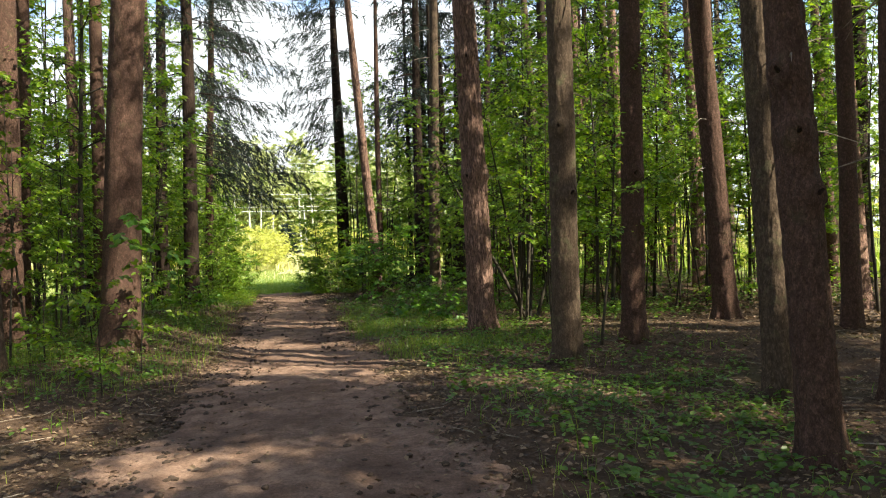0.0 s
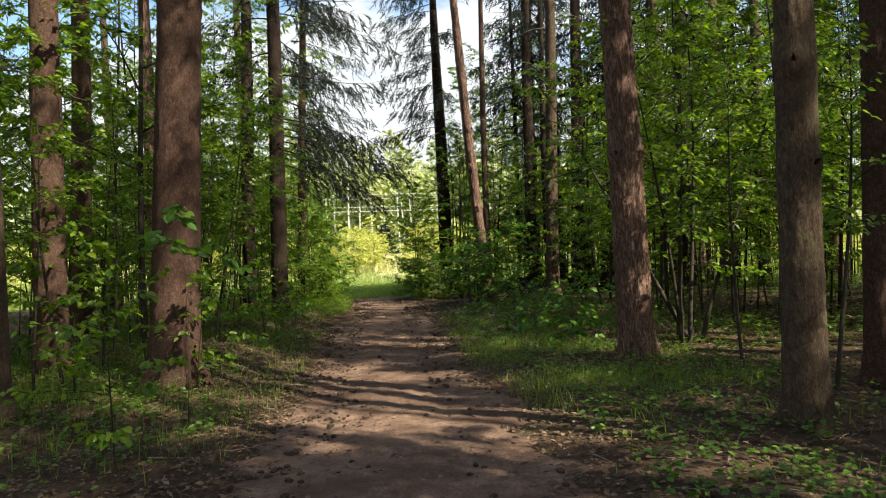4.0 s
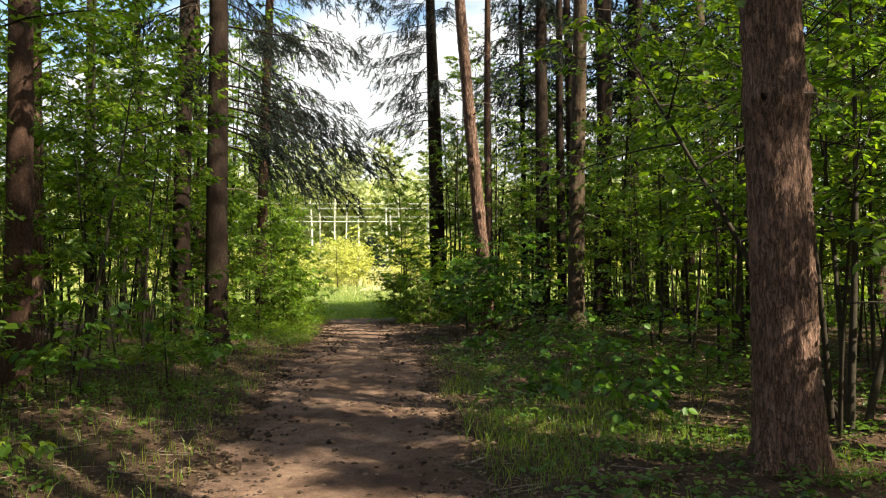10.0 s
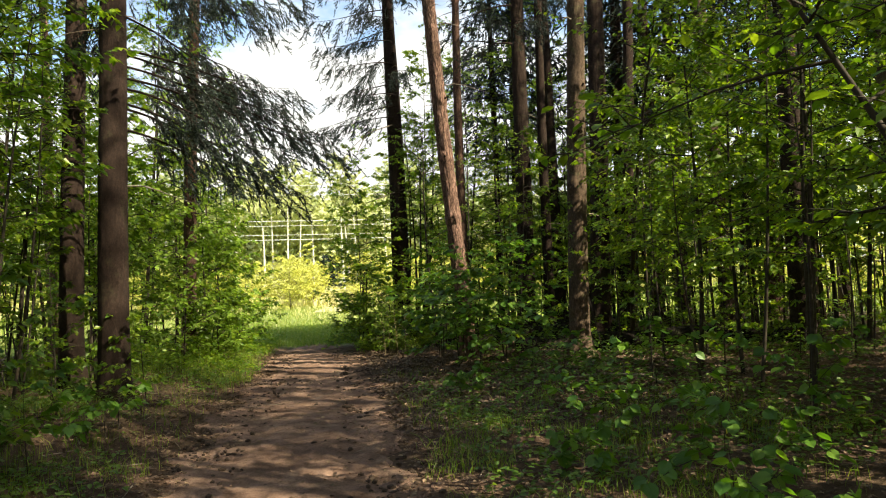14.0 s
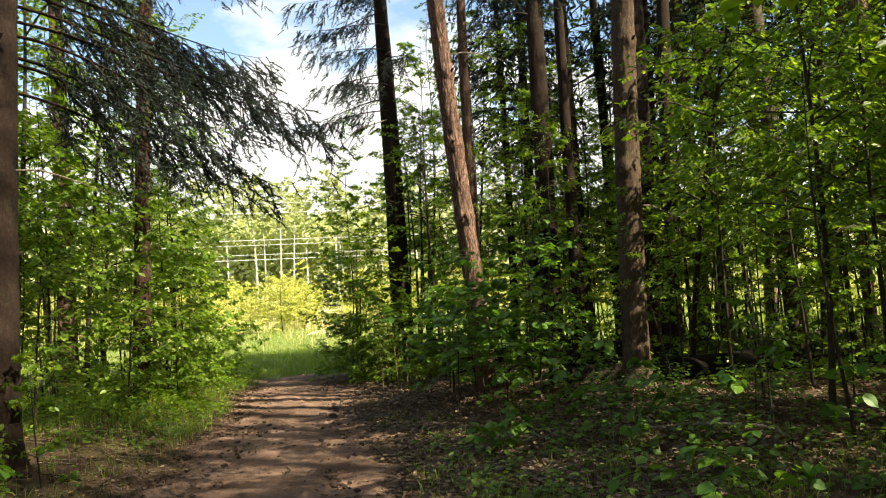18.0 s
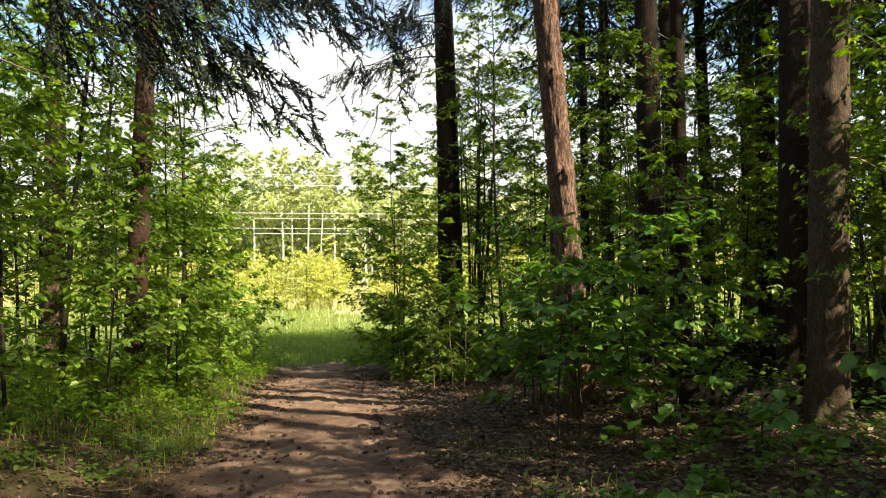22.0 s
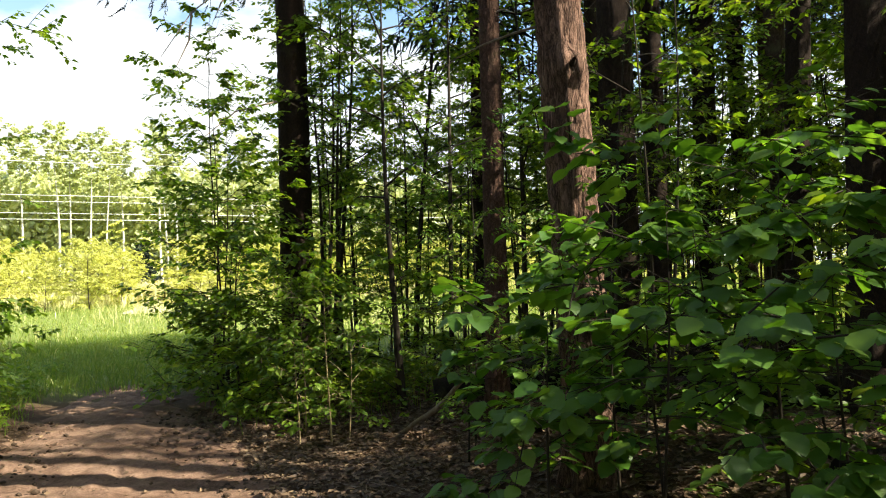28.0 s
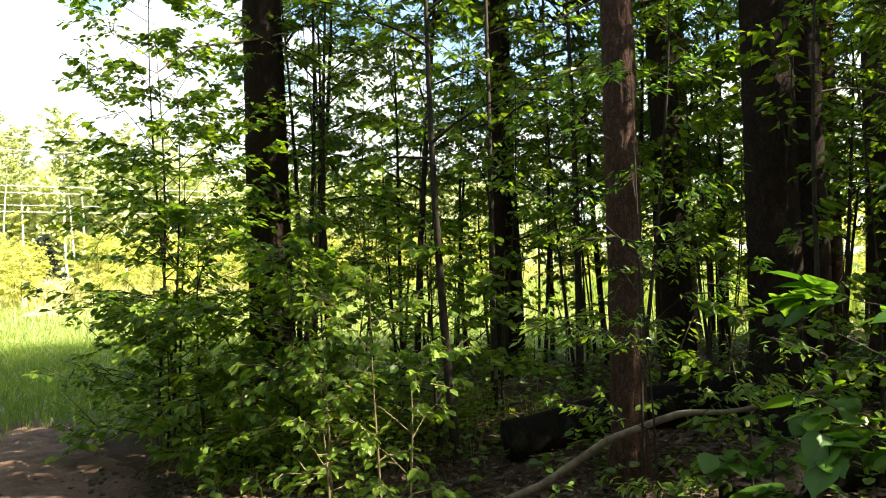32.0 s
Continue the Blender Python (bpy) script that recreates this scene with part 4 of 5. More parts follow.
# shrubs close to the path
L_HAZEL = "hazel shrub with large soft green leaves before a pine trunk"
for i, (x, y, h, sp, lab) in enumerate([
        (2.45, 25.75, 2.2, 1.05, L_HAZEL),
        (2.75, 26.2, 2.0, 0.95, L_HAZEL),
        (3.0, 25.2, 1.9, 1.0, L_HAZEL),
        (2.9, 24.4, 0.7, 0.6, "low spreading hazel with large leaves above bare soil"),
        (3.7, 24.0, 0.8, 0.8, "low spreading hazel with large leaves above bare soil"),
        (2.7, 28.1, 1.15, 0.6, "hazel shrub with dense green leaves at a pine's foot")]):
    hardwood_near("hazel_shrub", BROAD, LEAF_BIG, lab, x, y, 401 + i, h, sp, 0.42, 14 if h > 1.2 else 5, 6 if h > 1.2 else 4, 5, 0.108 if h > 1.2 else 0.09, 0.012, up=0.02, sag=0.22, dip=0.3, flat=0.26, single=True, group="hazel shrubs")
for i, (x, y, h, sp) in enumerate([(3.7, 26.2, 2.4, 1.3), (4.3, 26.9, 2.3, 1.2), (2.6, 27.15, 1.75, 0.85)]):
    hardwood_near("hazel_shrub", BROAD, LEAF_BIG, "hazel shrub with large soft green leaves in the shade", x, y, 470 + i, h, sp, 0.25, 13, 6, 5, 0.115, 0.014, up=0.1, sag=0.2, dip=0.25, flat=0.3, group="hazel shrubs")
# an old hazel clump of leaning stems beside the large pine
for i, (dx, dy, h, lx, ly, sr) in enumerate([(0.2, 0.15, 4.9, -0.5, 0.2, 0.045), (0.05, 0.0, 6.4, 0.04, 0.05, 0.04), (0.25, -0.05, 5.2, 0.36, 0.12, 0.04), (-0.1, 0.1, 5.4, -0.16, -0.1, 0.035), (0.1, 0.3, 6.0, 0.16, 0.3, 0.035), (-0.12, -0.1, 3.6, -0.06, -0.2, 0.025)]):
    hardwood_near("hazel_tree", OVAL, LEAF, "leaning many-branched hazel with layered green leaves", 4.85 + dx, 15.0 + dy, 480 + i, h, 1.7, 0.36, 11, 8, 5, 0.11, sr, category="tree", group="hazels beside the large pine", lean=(lx, ly), up=0.12, sag=0.2, flat=0.35)
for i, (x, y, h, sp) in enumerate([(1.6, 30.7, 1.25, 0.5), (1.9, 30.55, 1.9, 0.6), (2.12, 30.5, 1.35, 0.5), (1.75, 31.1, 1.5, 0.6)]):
    hardwood_near("young_lime", OVAL, LEAF_SUNNED, "thin pale-stemmed bush with small fresh leaves at the path's edge", x, y, 403 + i, h, sp, 0.2, 9, 5, 5, 0.075, 0.011, wood=BARK_PALE, group="pale-stemmed bushes")
hardwood_near("slender_tree", OVAL, LEAF, "slender dark-stemmed young tree before the forest edge", 3.1, 31.66, 456, 6.4, 1.2, 0.4, 12, 8, 7, 0.085, 0.045, category="tree", group="slender trees at the edge", lean=(-0.03, 0.0))
for i, (x, y, h, sp) in enumerate([(1.35, 33.7, 2.6, 1.5), (1.9, 32.4, 2.1, 1.3), (1.4, 35.2, 3.6, 1.6), (2.4, 33.6, 2.0, 1.3), (3.2, 32.2, 2.2, 1.2), (1.3, 34.9, 4.6, 1.5), (2.9, 35.0, 6.2, 1.7), (1.15, 35.3, 5.4, 1.4), (1.3, 36.0, 7.0, 1.7), (1.1, 34.4, 1.6, 1.1), (1.5, 32.7, 1.2, 0.9)]):
    hardwood_near("edge_shrub", OVAL, LEAF, "dense rounded green shrub at the edge of the wood", x, y, 410 + i, h, sp * 0.85, 0.05, 14 + int(h * 2), 9, 8, 0.105, 0.02, category="shrub", group="edge shrubs", up=0.35, sag=0.25, flat=0.36, dip=0.3)
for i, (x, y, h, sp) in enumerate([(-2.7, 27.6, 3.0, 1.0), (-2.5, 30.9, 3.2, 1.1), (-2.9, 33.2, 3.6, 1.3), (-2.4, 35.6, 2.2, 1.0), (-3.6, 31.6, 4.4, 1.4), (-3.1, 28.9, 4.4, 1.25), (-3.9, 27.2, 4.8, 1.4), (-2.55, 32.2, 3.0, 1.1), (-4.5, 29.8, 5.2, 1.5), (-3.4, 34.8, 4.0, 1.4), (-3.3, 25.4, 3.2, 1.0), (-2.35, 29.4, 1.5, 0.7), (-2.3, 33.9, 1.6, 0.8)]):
    hardwood_near("edge_shrub", OVAL, LEAF_SUNNED, "airy yellow-green shrub with thin stems beside the path", x, y, 420 + i, h, sp * 1.1, 0.08, 18, 9, 8, 0.11, 0.018, category="shrub", group="edge shrubs")
hardwood_near("leaning_tree", OVAL, LEAF, "thin dark tree leaning far over beneath the canopy", 6.72, 26.9, 450, 6.6, 1.5, 0.4, 14, 8, 7, 0.09, 0.055, category="tree", lean=(-0.26, -0.92))
hardwood_near("rowan_sapling", SLIM, LEAF_BIG, "rowan sapling with fine feathered leaflets", 3.05, 27.0, 451, 2.3, 1.0, 0.3, 12, 7, 12, 0.06, 0.012, group="rowan saplings")
hardwood_near("rowan_sapling", SLIM, LEAF_SUNNED, "low rowan sapling with pale feathered leaflets beside a fallen bough", 2.75, 28.9, 454, 1.9, 0.85, 0.35, 11, 7, 12, 0.06, 0.01, group="rowan saplings")
hardwood_near("rowan_sapling", SLIM, LEAF_BIG, "rowan sapling with fine feathered leaflets", 3.0, 29.2, 452, 3.2, 0.9, 0.3, 12, 7, 12, 0.06, 0.012, group="rowan saplings")
hardwood_near("rowan_sapling", SLIM, LEAF, "tall thin rowan with pale feathered leaflets in the shade", 4.2, 28.2, 453, 5.2, 1.2, 0.4, 14, 8, 13, 0.065, 0.018, group="rowan saplings")
for i, (x, y) in enumerate([(3.0, 36.1), (3.2, 35.9), (3.45, 36.4), (2.95, 36.9), (3.3, 35.3)]):
    hardwood_near("slender_tree", DIAMOND, LEAF, "slender dark-stemmed young tree beside a spruce trunk", x, y, 460 + i, 7.5, 1.1, 0.45, 12, 9, 8, 0.09, 0.045, category="tree", group="slender trees at the edge")
for pts in ([(2.45, 35.4, 6.9), (1.6, 35.0, 6.55), (0.85, 34.6, 5.75), (0.4, 34.5, 5.0)], [(1.6, 35.0, 6.55), (1.3, 34.8, 6.0), (1.1, 34.8, 5.5)], [(2.45, 35.4, 4.7), (1.5, 34.8, 4.3), (0.92, 34.5, 3.75)], [(0.85, 34.6, 5.75), (0.8, 34.6, 5.3), (0.62, 34.6, 4.9)]):
    q = np.array(pts) - np.array([2.571, 35.48, gz(2.571, 35.48)])
    v, f = tubes([(q, np.linspace(0.02, 0.005, len(q)))], 5)
    part("dead_branch", mesh_of("dead_branch", v, f, DEAD_WOOD, True), at_edge)
for i, (x, y, h, sp) in enumerate([(2.85, 15.5, 0.5, 0.5), (3.05, 16.4, 0.7, 0.9), (3.5, 17.3, 0.8, 0.8), (3.1, 19.0, 0.6, 0.6), (-2.3, 18.4, 1.0, 0.6), (-2.9, 16.2, 1.1, 0.7), (4.4, 20.6, 0.9, 0.8), (3.7, 22.2, 0.8, 0.8), (2.3, 22.6, 0.45, 0.45), (-2.05, 10.9, 2.1, 0.6), (4.9, 18.2, 1.0, 0.8), (2.5, 17.9, 0.4, 0.4), (-2.2, 20.3, 0.7, 0.5)]):
    hardwood_near("seedling", BROAD, LEAF_BIG, "broadleaf seedling with a few wide green leaves", x, y, 430 + i, h, sp, 0.84 if h > 1.5 else 0.35, 6, 4, 4, 0.11, 0.007, category="seedling", group="seedlings", up=0.2, sag=0.2)


# ---- far field, wires, far woods ----
def stuff(name, verts, faces, mat, label, category):
    return tagged(new(name, mesh_of(name, verts, faces, mat)), label, category, kind="stuff")


def field(seed, n, x0, x1, y0, y1, dens):
    rng = np.random.default_rng(seed)
    x, y = rng.uniform(x0, x1, n), rng.uniform(y0, y1, n)
    ok = rng.uniform(0, 1, n) < dens(x, y)
    return rng, x[ok], y[ok]


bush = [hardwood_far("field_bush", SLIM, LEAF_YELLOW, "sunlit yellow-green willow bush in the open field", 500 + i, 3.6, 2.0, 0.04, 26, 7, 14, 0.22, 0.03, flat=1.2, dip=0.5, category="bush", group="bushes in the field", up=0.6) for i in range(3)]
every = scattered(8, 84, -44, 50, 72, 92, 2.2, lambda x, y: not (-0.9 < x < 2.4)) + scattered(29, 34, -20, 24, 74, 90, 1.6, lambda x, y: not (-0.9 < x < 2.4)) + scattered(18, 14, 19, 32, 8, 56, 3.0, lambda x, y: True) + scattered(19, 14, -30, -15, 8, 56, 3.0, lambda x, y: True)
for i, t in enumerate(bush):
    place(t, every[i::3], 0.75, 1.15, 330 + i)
far = []
for i in range(4):
    stem, limbs = hardwood(520 + i, 22.0, 3.6, 0.3, 30, 8, 9, 0.55, 0.15, up=0.8, sag=0.3, flat=1.6, dip=0.7)
    t = thing("birch_tree", 0, 0, 0, "distant white-stemmed birch with yellow-green crown", "tree", "far birches")
    v, f = tubes([stem], 6)
    part("trunk", mesh_of("trunk", v, f, BARK_BIRCH, True), t)
    P, X, N, S = (np.concatenate([l[k] for l in limbs]) for k in (1, 2, 3, 4))
    part("crown", mesh_of("crown", *leaves(DIAMOND, P, X, N, S), LEAF_FAR_HAZY), t)
    far.append(t)
every = scattered(9, 110, -70, 80, 136, 162, 2.6, lambda x, y: True) + scattered(10, 16, 55, 95, -30, 135, 5.0, lambda x, y: True) + scattered(11, 16, -95, -60, -30, 135, 5.0, lambda x, y: True) + scattered(12, 8, -60, 60, -90, -60, 5.0, lambda x, y: True)
for i, t in enumerate(far):
    place(t, every[i::4], 0.6, 0.85, 340 + i, 1.5)

def far_wood(seed, n, x0, x1, y0, y1, high):
    rng, x, y = field(seed, n, x0, x1, y0, y1, lambda x, y: 1.0 + 0 * x)
    top = high * (0.75 + 0.3 * vnoise(x * 0.13, y * 0.13, 0, seed))
    P = np.stack([x, y, ground_z(x, y) + top * rng.uniform(0.02, 1, len(x)) ** 0.8], -1)
    return leaves(DIAMOND, P, rng.normal(0, 1, (len(x), 3)), rng.normal(0, 0.6, (len(x), 3)) + [0.35, -0.9, 0.5], rng.uniform(0.6, 1.5, len(x)))


front = hardwood(530, 21.0, 2.4, 0.66, 28, 10, 10, 0.38, 0.2, up=0.9, sag=0.3, flat=1.6, dip=0.7)
t = thing("birch_tree", 0, 0, 0, "pale birch with a long bare white trunk before the far wood", "tree", "far birches")
v, f = tubes([front[0]], 7)
part("trunk", mesh_of("trunk", v, f, BARK_BIRCH, True), t)
P, X, N, S = (np.concatenate([l[k] for l in front[1]]) for k in (1, 2, 3, 4))
part("crown", mesh_of("crown", *leaves(DIAMOND, P, X, N, S), LEAF_FAR_HAZY), t)
place(t, [(-10.1, 125), (-8.4, 126), (-6.1, 124), (-4.0, 125), (-3.0, 127), (2.2, 123), (3.0, 125), (3.6, 124), (-14.5, 127), (-19.0, 125), (-24.0, 128), (9.0, 126), (13.5, 124), (19.0, 127), (26.0, 125)], 0.82, 0.98, 360, 2.0)
dark_tree = thing("fir_tree", -0.3, 122.0, gz(-0.3, 122.0), "small dark fir in front of the birches", "tree")
fv, ff = crown_meshes("fir", 44, 6.5, 0.2, 2.2, 60, 0.3, 0.6, 0.4, NEEDLES, BARK_DARK)
part("trunk", fv, dark_tree)
tagged(part("crown", ff, dark_tree), kind="stuff")

ty = np.linspace(66, 118, 60)
tx = 0.45 + (ty - 66) * 0.008 + 0.25 * np.sin(ty * 0.17)
tw = 1.1 + 0.2 * np.sin(ty * 0.5)
tv = np.stack([np.concatenate([tx - tw, tx + tw]), np.concatenate([ty, ty]), np.concatenate([ground_z(tx - tw, ty), ground_z(tx + tw, ty)]) + 0.06], -1)
ti = np.arange(59)[:, None]
track = new("field_track", mesh_of("field_track", tv, [np.concatenate([ti, ti + 60, ti + 61, ti + 1], 1)], SAND, True))
tagged(track, "pale sandy track crossing the sunlit field", "track", kind="structure")

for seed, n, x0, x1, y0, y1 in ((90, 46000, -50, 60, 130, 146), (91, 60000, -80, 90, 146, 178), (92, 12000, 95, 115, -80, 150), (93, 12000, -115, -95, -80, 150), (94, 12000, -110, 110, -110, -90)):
    stuff("far_woods", *far_wood(seed, n, x0, x1, y0, y1, 16.5), LEAF_FAR_HAZY, "distant yellow-green wood closing the field", "woods")

line = thing("power_line", 0, 90, 7.0, "pale overhead power line wires crossing the field", "power line")
for z, sag_, r in ((12.7, 0.5, 0.013), (11.7, 0.5, 0.018), (9.0, 0.4, 0.02), (8.5, 0.4, 0.016), (7.55, 0.4, 0.016), (7.05, 0.4, 0.02), (16.6, 0.5, 0.013)):
    x = np.linspace(-90, 90, 41)
    pts = np.stack([x, 0 * x, z - 7.0 - 0.012 * x + sag_ * (x / 60) ** 2], -1)
    v, f = tubes([(pts, np.full(41, r * 1.5))], 5)
    part("wire", mesh_of("wire", v, f, WIRE, True), line)


# ---- fallen wood ----
def fallen(name, points, radii, mat, label, segs=14):
    pts = np.array(points, float)
    t = np.linspace(0, 1, 26)
    s = np.linspace(0, 1, len(pts))
    p = np.stack([np.interp(t, s, pts[:, k]) for k in range(3)], -1)
    p += (np.stack([vnoise(t * 6, k, 3, 31) for k in range(3)], -1) - 0.5) * 0.08
    rad = np.interp(t, s, radii) * (0.9 + 0.25 * vnoise(t * 9, 1, 1, 33))
    o = p.mean(0)
    v, f = tubes([(p - o, rad)], segs)
    f.append(np.array([list(range(segs))[::-1]]))
    f.append(np.array([list(range(len(v) - segs, len(v)))]))
    ob = thing(name, *o, label, "log", "fallen wood")
    part("stem", mesh_of("stem", v, f, mat, True), ob)
    return ob


def on(x, y, d=0.0):
    return (x, y, gz(x, y) + d)


fallen("fallen_log", [on(3.9, 26.0, 0.16), on(5.6, 25.9, 0.17), on(7.4, 25.5, 0.15), on(9.6, 25.2, 0.12)], [0.17, 0.19, 0.17, 0.13], BARK_LOG_SHADED, "dark fallen log lying on the shaded forest floor")
fallen("fallen_log", [on(3.5, 29.1, 0.13), on(4.8, 28.75, 0.16), on(7.4, 28.3, 0.14)], [0.12, 0.18, 0.14], BARK_LOG_SHADED, "dark mossy log lying behind the hazel leaves")
fallen("fallen_log", [on(3.35, 31.3, 0.18), on(4.9, 30.75, 0.2), on(7.8, 30.6, 0.18)], [0.19, 0.2, 0.17], BARK_LOG_SHADED, "thick dark log lying in the shade behind thin stems")
fallen("fallen_bough", [on(2.7, 30.6, 0.03), (2.85, 30.0, gz(2.85, 30.0) + 0.3), (3.0, 29.5, gz(3.0, 29.5) + 0.62), (3.1, 28.9, gz(3.1, 28.9) + 0.8), (3.3, 28.2, gz(3.3, 28.2) + 0.95)], [0.03, 0.026, 0.022, 0.016, 0.008], DEAD_WOOD, "bleached dead bough leaning on a log", 8)
fallen("fallen_branch", [on(3.7, 22.2, 0.02), on(4.3, 21.6, 0.05), on(4.9, 20.6, 0.03)], [0.022, 0.02, 0.01], DEAD_WOOD, "dead branch lying on brown litter", 8)


# ---- ground cover ----
def blades(rng, x, y, hgt, wid, spread=0.35):
    n = len(x)
    a, lean_, q = rng.uniform(0, 6.28, n), rng.normal(0, spread, n), rng.uniform(0, 6.28, n)
    z = ground_z(x, y) - 0.01
    d = np.stack([np.cos(a), np.sin(a), 0 * a], -1)
    o = np.stack([np.cos(q), np.sin(q), 0 * q], -1)
    p0 = np.stack([x, y, z], -1)
    up = np.array([0, 0, 1.0])
    p1 = p0 + up * (hgt * 0.55)[:, None] + o * (np.abs(lean_) * hgt * 0.25)[:, None]
    p2 = p0 + up * (hgt * 0.95)[:, None] + o * (np.abs(lean_) * hgt * 0.9)[:, None]
    w = (wid / 2)[:, None]
    v = np.stack([p0 - d * w, p0 + d * w, p1 - d * w * 0.8, p1 + d * w * 0.8, p2], 1).reshape(-1, 3)
    k = np.arange(n)[:, None] * 5
    return v, [k + np.array([[0, 1, 3, 2]]), k + np.array([[2, 3, 4]])]


def off_path(x, y, a=0.95, b=1.25):
    return ss(a, b, np.abs(x - path_mid(y)) / path_half(y))


def patchy(x, y, k=0.6, lo=0.4, hi=0.62, seed=41):
    return ss(lo, hi, vnoise(x * k, y * k, 0, seed) * 0.7 + vnoise(x * k * 3, y * k * 3, 0, seed + 1) * 0.3)


# grass beside the path, thick on the bright side near the field
rng, x, y = field(61, 95000, 0.9, 7, 2, 26, lambda x, y: off_path(x, y) * patchy(x, y, 1.3, 0.36, 0.6, 47) * (0.04 + 0.9 * np.maximum(patchy(x, y) * (0.08 + 0.7 * ss(9, 12, y)), 0.7 * ss(11, 14, y) * (1 - ss(19, 22, y)) * (1 - ss(3.4, 4.6, x)))) * (1 - 0.85 * ss(4.2, 6.0, x)) * (1 - 0.8 * ss(20, 22.5, y)) * (1 - 0.8 * ss(3.9, 4.6, x) * ss(10, 11, y) * (1 - ss(14.5, 16, y))))
stuff("wood_grass", *blades(rng, x, y, rng.uniform(0.05, 0.22, len(x)), rng.uniform(0.005, 0.01, len(x)), 0.9), GRASS, "fine green woodland grass beside the path", "grass")
rng, x, y = field(62, 120000, -6, -0.8, 2, 27, lambda x, y: off_path(x, y) * (0.12 + 0.6 * patchy(x, y, 0.9, 0.45, 0.65)) * (0.06 + 0.94 * ss(8.5, 11.5, y)) * (1 - 0.6 * ss(14, 17, y) * (1 - ss(24, 27, y))))
stuff("wood_grass", *blades(rng, x, y, rng.uniform(0.06, 0.22, len(x)), rng.uniform(0.004, 0.009, len(x)), 0.6), GRASS, "sparse green grass on leaf litter beside the path", "grass")
rng, x, y = field(63, 70000, -5.5, 4.5, 24, 50, lambda x, y: off_path(x, y, 0.95, 1.4) * np.where(x < 0, ss(24, 29, y), ss(31, 34, y)) + 0 * x + ss(36, 37.5, y))
stuff("edge_grass", *blades(rng, x, y, rng.uniform(0.08, 0.3, len(x)), rng.uniform(0.006, 0.012, len(x)), 0.9), GRASS, "tall bright green grass at the forest edge", "grass")
rng, x, y = field(64, 90000, -24, 30, 37.5, 76, lambda x, y: 0.6 + 0.4 * patchy(x, y, 0.2))
stuff("meadow_grass", *blades(rng, x, y, rng.uniform(0.06, 0.26, len(x)), rng.uniform(0.015, 0.04, len(x)), 1.3), MEADOW, "tall green meadow grass of the field", "grass")
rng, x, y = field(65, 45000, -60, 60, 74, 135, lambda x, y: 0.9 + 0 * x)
stuff("dry_grass", *blades(rng, x, y, rng.uniform(0.5, 1.3, len(x)), rng.uniform(0.06, 0.14, len(x)), 0.5), STRAW_HAZY, "sunlit yellow dry grass of the far field", "grass")
for sx in (-1, 1):
    rng, x, y = field(66 + sx, 30000, 18, 58, -20, 72, lambda x, y: 0.9 + 0 * x)
    stuff("side_meadow_grass", *blades(rng, sx * x, y, rng.uniform(0.4, 1.2, len(x)), rng.uniform(0.05, 0.12, len(x)), 0.5), MEADOW, "sunlit yellow-green meadow beyond the trunks", "grass")

rng, x, y = field(68, 16000, -24, 30, 39, 76, lambda x, y: patchy(x, y, 0.35, 0.5, 0.65, 77) * (0.15 + 0.85 * ss(1.5, 3.5, np.abs(x))))
stuff("meadow_tufts", *blades(rng, x, y, rng.uniform(0.25, 0.7, len(x)), rng.uniform(0.012, 0.03, len(x)), 0.7), MEADOW, "taller tufts of grass standing in the meadow", "grass")
rng, x, y = field(69, 9000, -24, 30, 44, 80, lambda x, y: patchy(x, y, 0.25, 0.5, 0.62, 79))
stuff("meadow_straw", *blades(rng, x, y, rng.uniform(0.25, 0.8, len(x)), rng.uniform(0.01, 0.03, len(x)), 0.7), STRAW_HAZY, "pale dry stalks standing in the meadow", "grass")

# broad herbs
def herbs(seed, n, x0, x1, y0, y1, dens, size, high):
    rng, x, y = field(seed, n, x0, x1, y0, y1, dens)
    m = 6
    X0, Y0 = np.repeat(x, m), np.repeat(y, m)
    hh = np.repeat(rng.uniform(0.25, 1, len(x)) * high, m) * rng.uniform(0.35, 1, len(X0))
    a = rng.uniform(0, 6.28, len(X0))
    P = np.stack([X0 + np.cos(a) * 0.04, Y0 + np.sin(a) * 0.04, ground_z(X0, Y0) + hh], -1)
    X = np.stack([np.cos(a), np.sin(a), rng.normal(0.1, 0.25, len(a))], -1)
    N = np.stack([rng.normal(0, 0.35, len(a)), rng.normal(0, 0.35, len(a)), np.ones(len(a))], -1)
    v, f = leaves(OVAL, P, X, N, rng.uniform(0.6, 1.2, len(a)) * size)
    return v, f


stuff("woodland_herbs", *herbs(71, 6500, 1.2, 7, 3, 25, lambda x, y: off_path(x, y, 1.1, 1.6) * np.maximum(0.55 * patchy(x, y, 0.55, 0.42, 0.6, 51), ss(1.9, 2.6, x) * (1 - ss(4.2, 5.2, x)) * ss(5.0, 6.0, y) * (1 - ss(8, 9.5, y)) * (0.25 + 0.75 * patchy(x, y, 1.1, 0.33, 0.5, 59))) * (1 - 0.9 * ss(4.4, 6.4, x)), 0.07, 0.18), LEAF_DARK, "low broad-leaved woodland herbs on the forest floor", "plants")
stuff("woodland_herbs", *herbs(72, 8500, -7, -1.2, 3, 30, lambda x, y: off_path(x, y, 1.1, 1.6) * (0.04 + 0.96 * ss(8.5, 11.5, y)) * (0.08 + 0.7 * patchy(x, y, 0.55, 0.36, 0.56, 53)), 0.065, 0.2), LEAF_DARK, "low broad-leaved herbs beside the path", "plants")
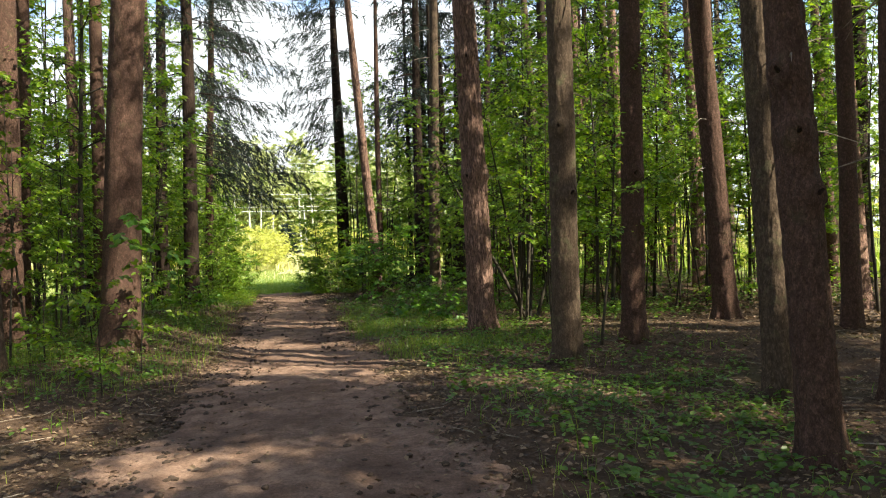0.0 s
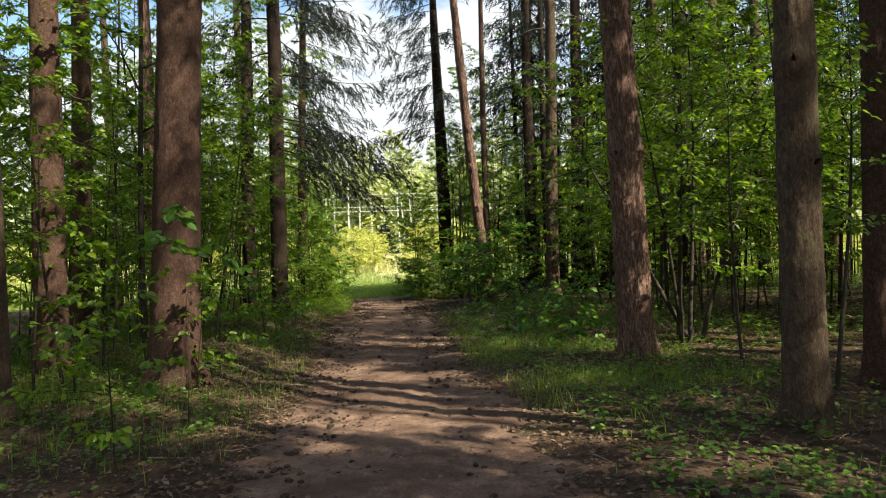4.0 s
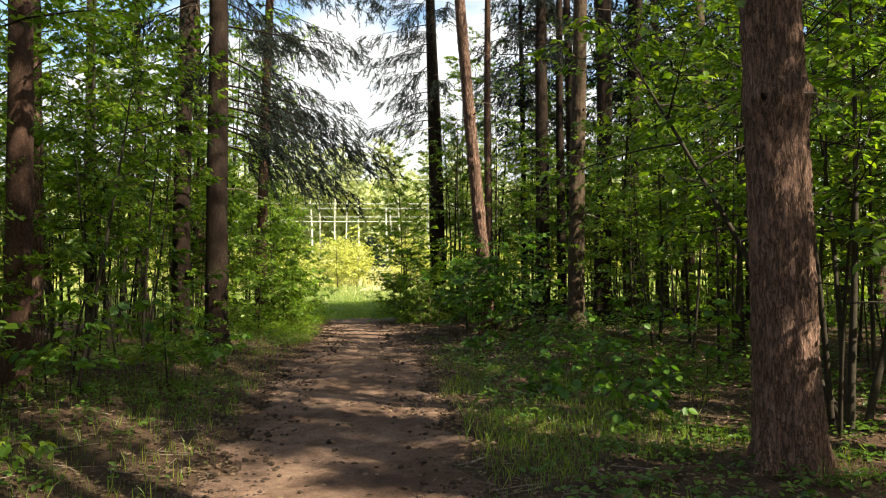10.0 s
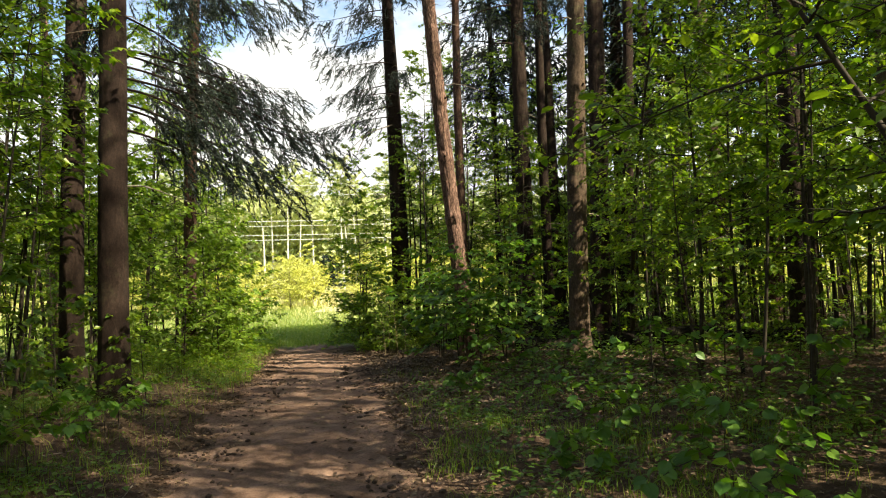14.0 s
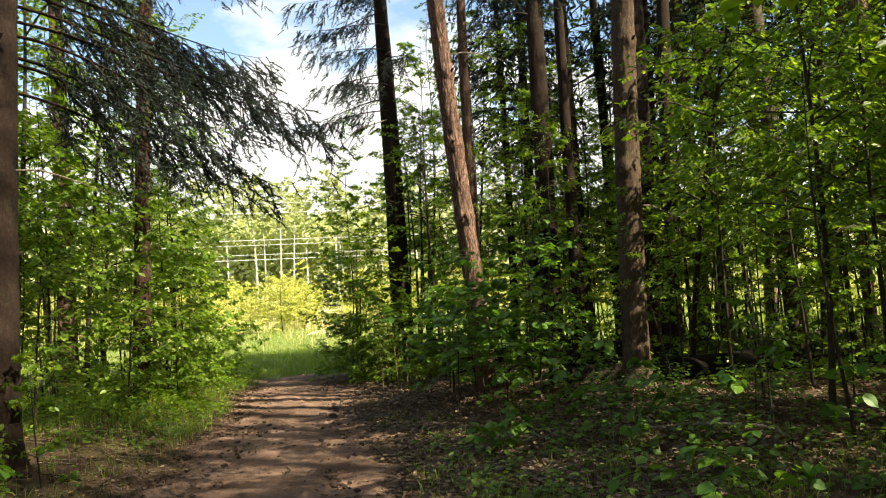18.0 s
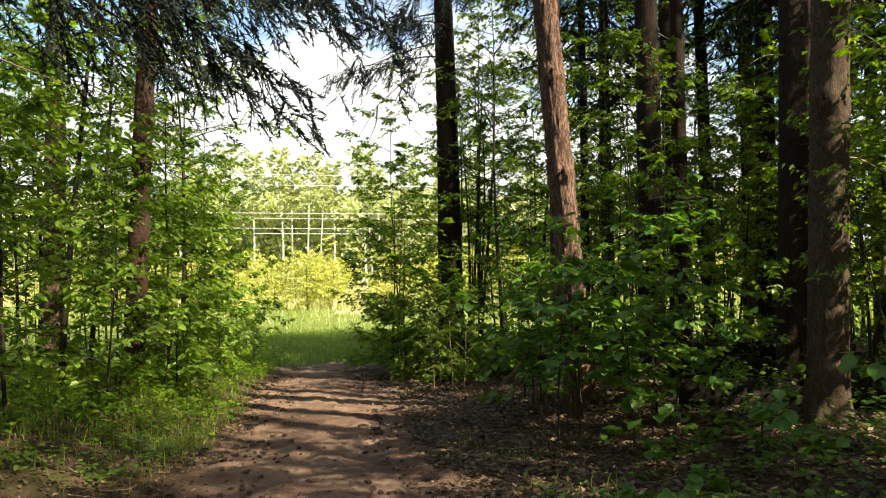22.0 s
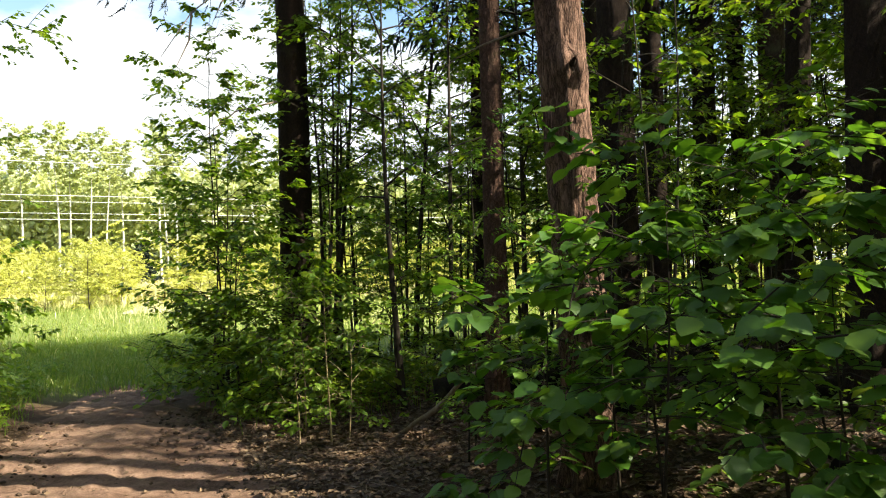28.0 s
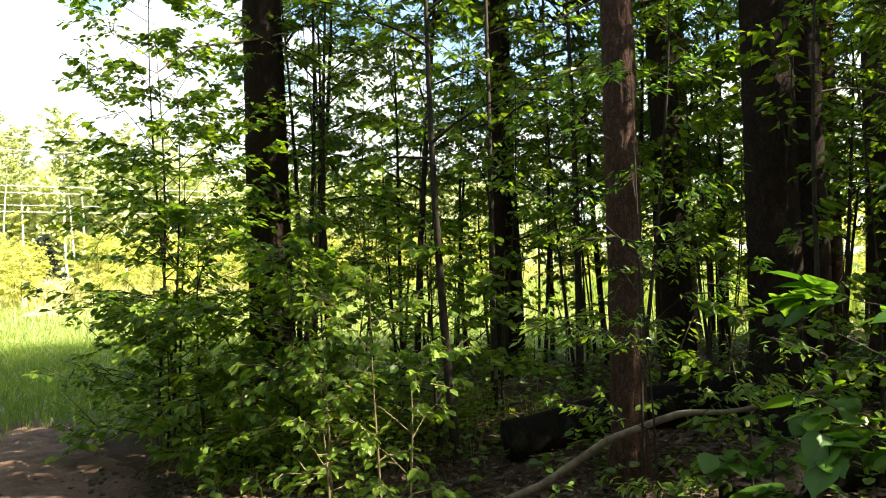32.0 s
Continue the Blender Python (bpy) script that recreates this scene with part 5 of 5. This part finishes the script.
stuff("edge_herbs", *herbs(73, 3600, -5, 4, 25, 40, lambda x, y: off_path(x, y, 1.0, 1.4) * np.where(x < 0, ss(25, 28, y), ss(30, 33, y)), 0.09, 0.4), LEAF, "bright green herbs at the forest edge", "plants")
stuff("shade_herbs", *herbs(74, 6500, 2.8, 15, 13, 37, lambda x, y: (0.3 + 0.65 * patchy(x, y, 0.5, 0.4, 0.6, 57)) * ss(0, 1.2, x - 2.6 - np.maximum(0, 21 - y) * 0.4), 0.085, 0.42), LEAF_DARK, "green seedlings and herbs under the trees", "plants")

# dead leaves, cones and crumbs
rng, x, y = field(81, 170000, -7, 9, 1.5, 34, lambda x, y: 0.09 + 0.6 * off_path(x, y, 0.55, 1.1) + 0.4 * off_path(x, y, 0.7, 0.9) * (1 - off_path(x, y, 1.2, 1.6)))
a = rng.uniform(0, 6.28, len(x))
P = np.stack([x, y, ground_z(x, y) + 0.016 + rng.uniform(0, 0.012, len(x)) + 0.012 * (1 - off_path(x, y, 0.7, 1.0))], -1)
X = np.stack([np.cos(a), np.sin(a), rng.normal(0, 0.2, len(x))], -1)
N = np.stack([rng.normal(0, 0.3, len(x)), rng.normal(0, 0.3, len(x)), np.ones(len(x))], -1)
stuff("leaf_litter", *leaves(DIAMOND, P, X, N, rng.uniform(0.02, 0.075, len(x))), LITTER, "dry brown fallen leaves on the forest floor", "leaf litter")

rng, x, y = field(82, 36000, 0.9, 6, 20, 33, lambda x, y: 0.85 * off_path(x, y, 0.7, 1.1))
a = rng.uniform(0, 6.28, len(x))
P = np.stack([x, y, ground_z(x, y) + 0.012 + rng.uniform(0, 0.02, len(x))], -1)
X = np.stack([np.cos(a), np.sin(a), rng.normal(0, 0.25, len(x))], -1)
N = np.stack([rng.normal(0, 0.4, len(x)), rng.normal(0, 0.4, len(x)), np.ones(len(x))], -1)
stuff("leaf_litter", *leaves(DIAMOND, P, X, N, rng.uniform(0.03, 0.09, len(x))), LITTER_SHADED, "thick damp brown leaf litter under the hazels", "leaf litter")

rng, x, y = field(84, 36000, 8.6, 18, 0, 20, lambda x, y: 0.8 + 0 * x)
a = rng.uniform(0, 6.28, len(x))
P = np.stack([x, y, ground_z(x, y) + 0.012 + rng.uniform(0, 0.02, len(x))], -1)
X = np.stack([np.cos(a), np.sin(a), rng.normal(0, 0.25, len(x))], -1)
N = np.stack([rng.normal(0, 0.4, len(x)), rng.normal(0, 0.4, len(x)), np.ones(len(x))], -1)
stuff("leaf_litter", *leaves(DIAMOND, P, X, N, rng.uniform(0.05, 0.13, len(x))), LITTER, "brown leaf litter deep in the wood", "leaf litter")

rng, x, y = field(83, 1500, -6, 9, 2, 33, lambda x, y: 0.12 + 0.88 * off_path(x, y, 0.8, 1.2))
sticks = []
for px, py in zip(x, y):
    an, l = rng.uniform(0, 6.28), rng.uniform(0.08, 0.5)
    s_ = np.array([-0.5, 0.0, 0.5]) * l
    qx, qy = px + s_ * math.cos(an), py + s_ * math.sin(an) + np.array([0, rng.normal(0, 0.03), 0])
    sticks.append((np.stack([qx, qy, ground_z(qx, qy) + 0.02], -1), np.array([0.006, 0.005, 0.002]) * rng.uniform(0.5, 1.3)))
stuff("fallen_twigs", *tubes(sticks, 4), DEAD_WOOD, "dry twigs strewn over the forest floor", "twigs")

bm = bmesh.new()
bmesh.ops.create_icosphere(bm, subdivisions=1, radius=1.0)
base_v = np.array([v.co[:] for v in bm.verts])
base_f = np.array([[v.index for v in f.verts] for f in bm.faces])
bm.free()


def lumps(seed, n, x0, x1, y0, y1, dens, lo, hi, flat):
    rng, x, y = field(seed, n, x0, x1, y0, y1, dens)
    r = rng.uniform(lo, hi, len(x))
    a = rng.uniform(0, 6.28, len(x))
    k = base_v[None] * r[:, None, None] * np.stack([rng.uniform(1, 1.7, len(x)), np.ones(len(x)), np.full(len(x), flat)], -1)[:, None, :]
    k = k * (1 + 0.25 * (rng.uniform(0, 1, k.shape[:2]) - 0.5))[..., None]
    c, s = np.cos(a)[:, None], np.sin(a)[:, None]
    kx, ky = k[..., 0] * c - k[..., 1] * s, k[..., 0] * s + k[..., 1] * c
    v = np.stack([kx + x[:, None], ky + y[:, None], k[..., 2] + (ground_z(x, y) + 0.018 + r * flat * 0.4)[:, None]], -1)
    return v.reshape(-1, 3), [(np.arange(len(x)) * len(base_v))[:, None, None].repeat(len(base_f), 1).reshape(-1, 1) + np.tile(base_f, (len(x), 1))]


on_path = lambda x, y: 1 - off_path(x, y, 0.85, 1.1)
stuff("pine_cones", *lumps(91, 9000, -1.8, 1.5, 2, 34, lambda x, y: on_path(x, y) * (0.12 + 0.88 * ss(0.35, 0.9, np.abs(x - path_mid(y)))) * (0.15 + 0.5 * patchy(x, y, 1.1, 0.4, 0.6, 63)), 0.012, 0.032, 0.8), CONE, "dark pine cones strewn on the dirt path", "pine cones")
stuff("pebbles", *lumps(92, 9000, -1.9, 1.8, 1.5, 34, lambda x, y: (1 - off_path(x, y, 1.0, 1.4)) * (0.35 + 0.5 * off_path(x, y, 0.6, 0.95)), 0.004, 0.018, 0.6), DIRT, "small stones and clods on the dirt path", "pebbles")
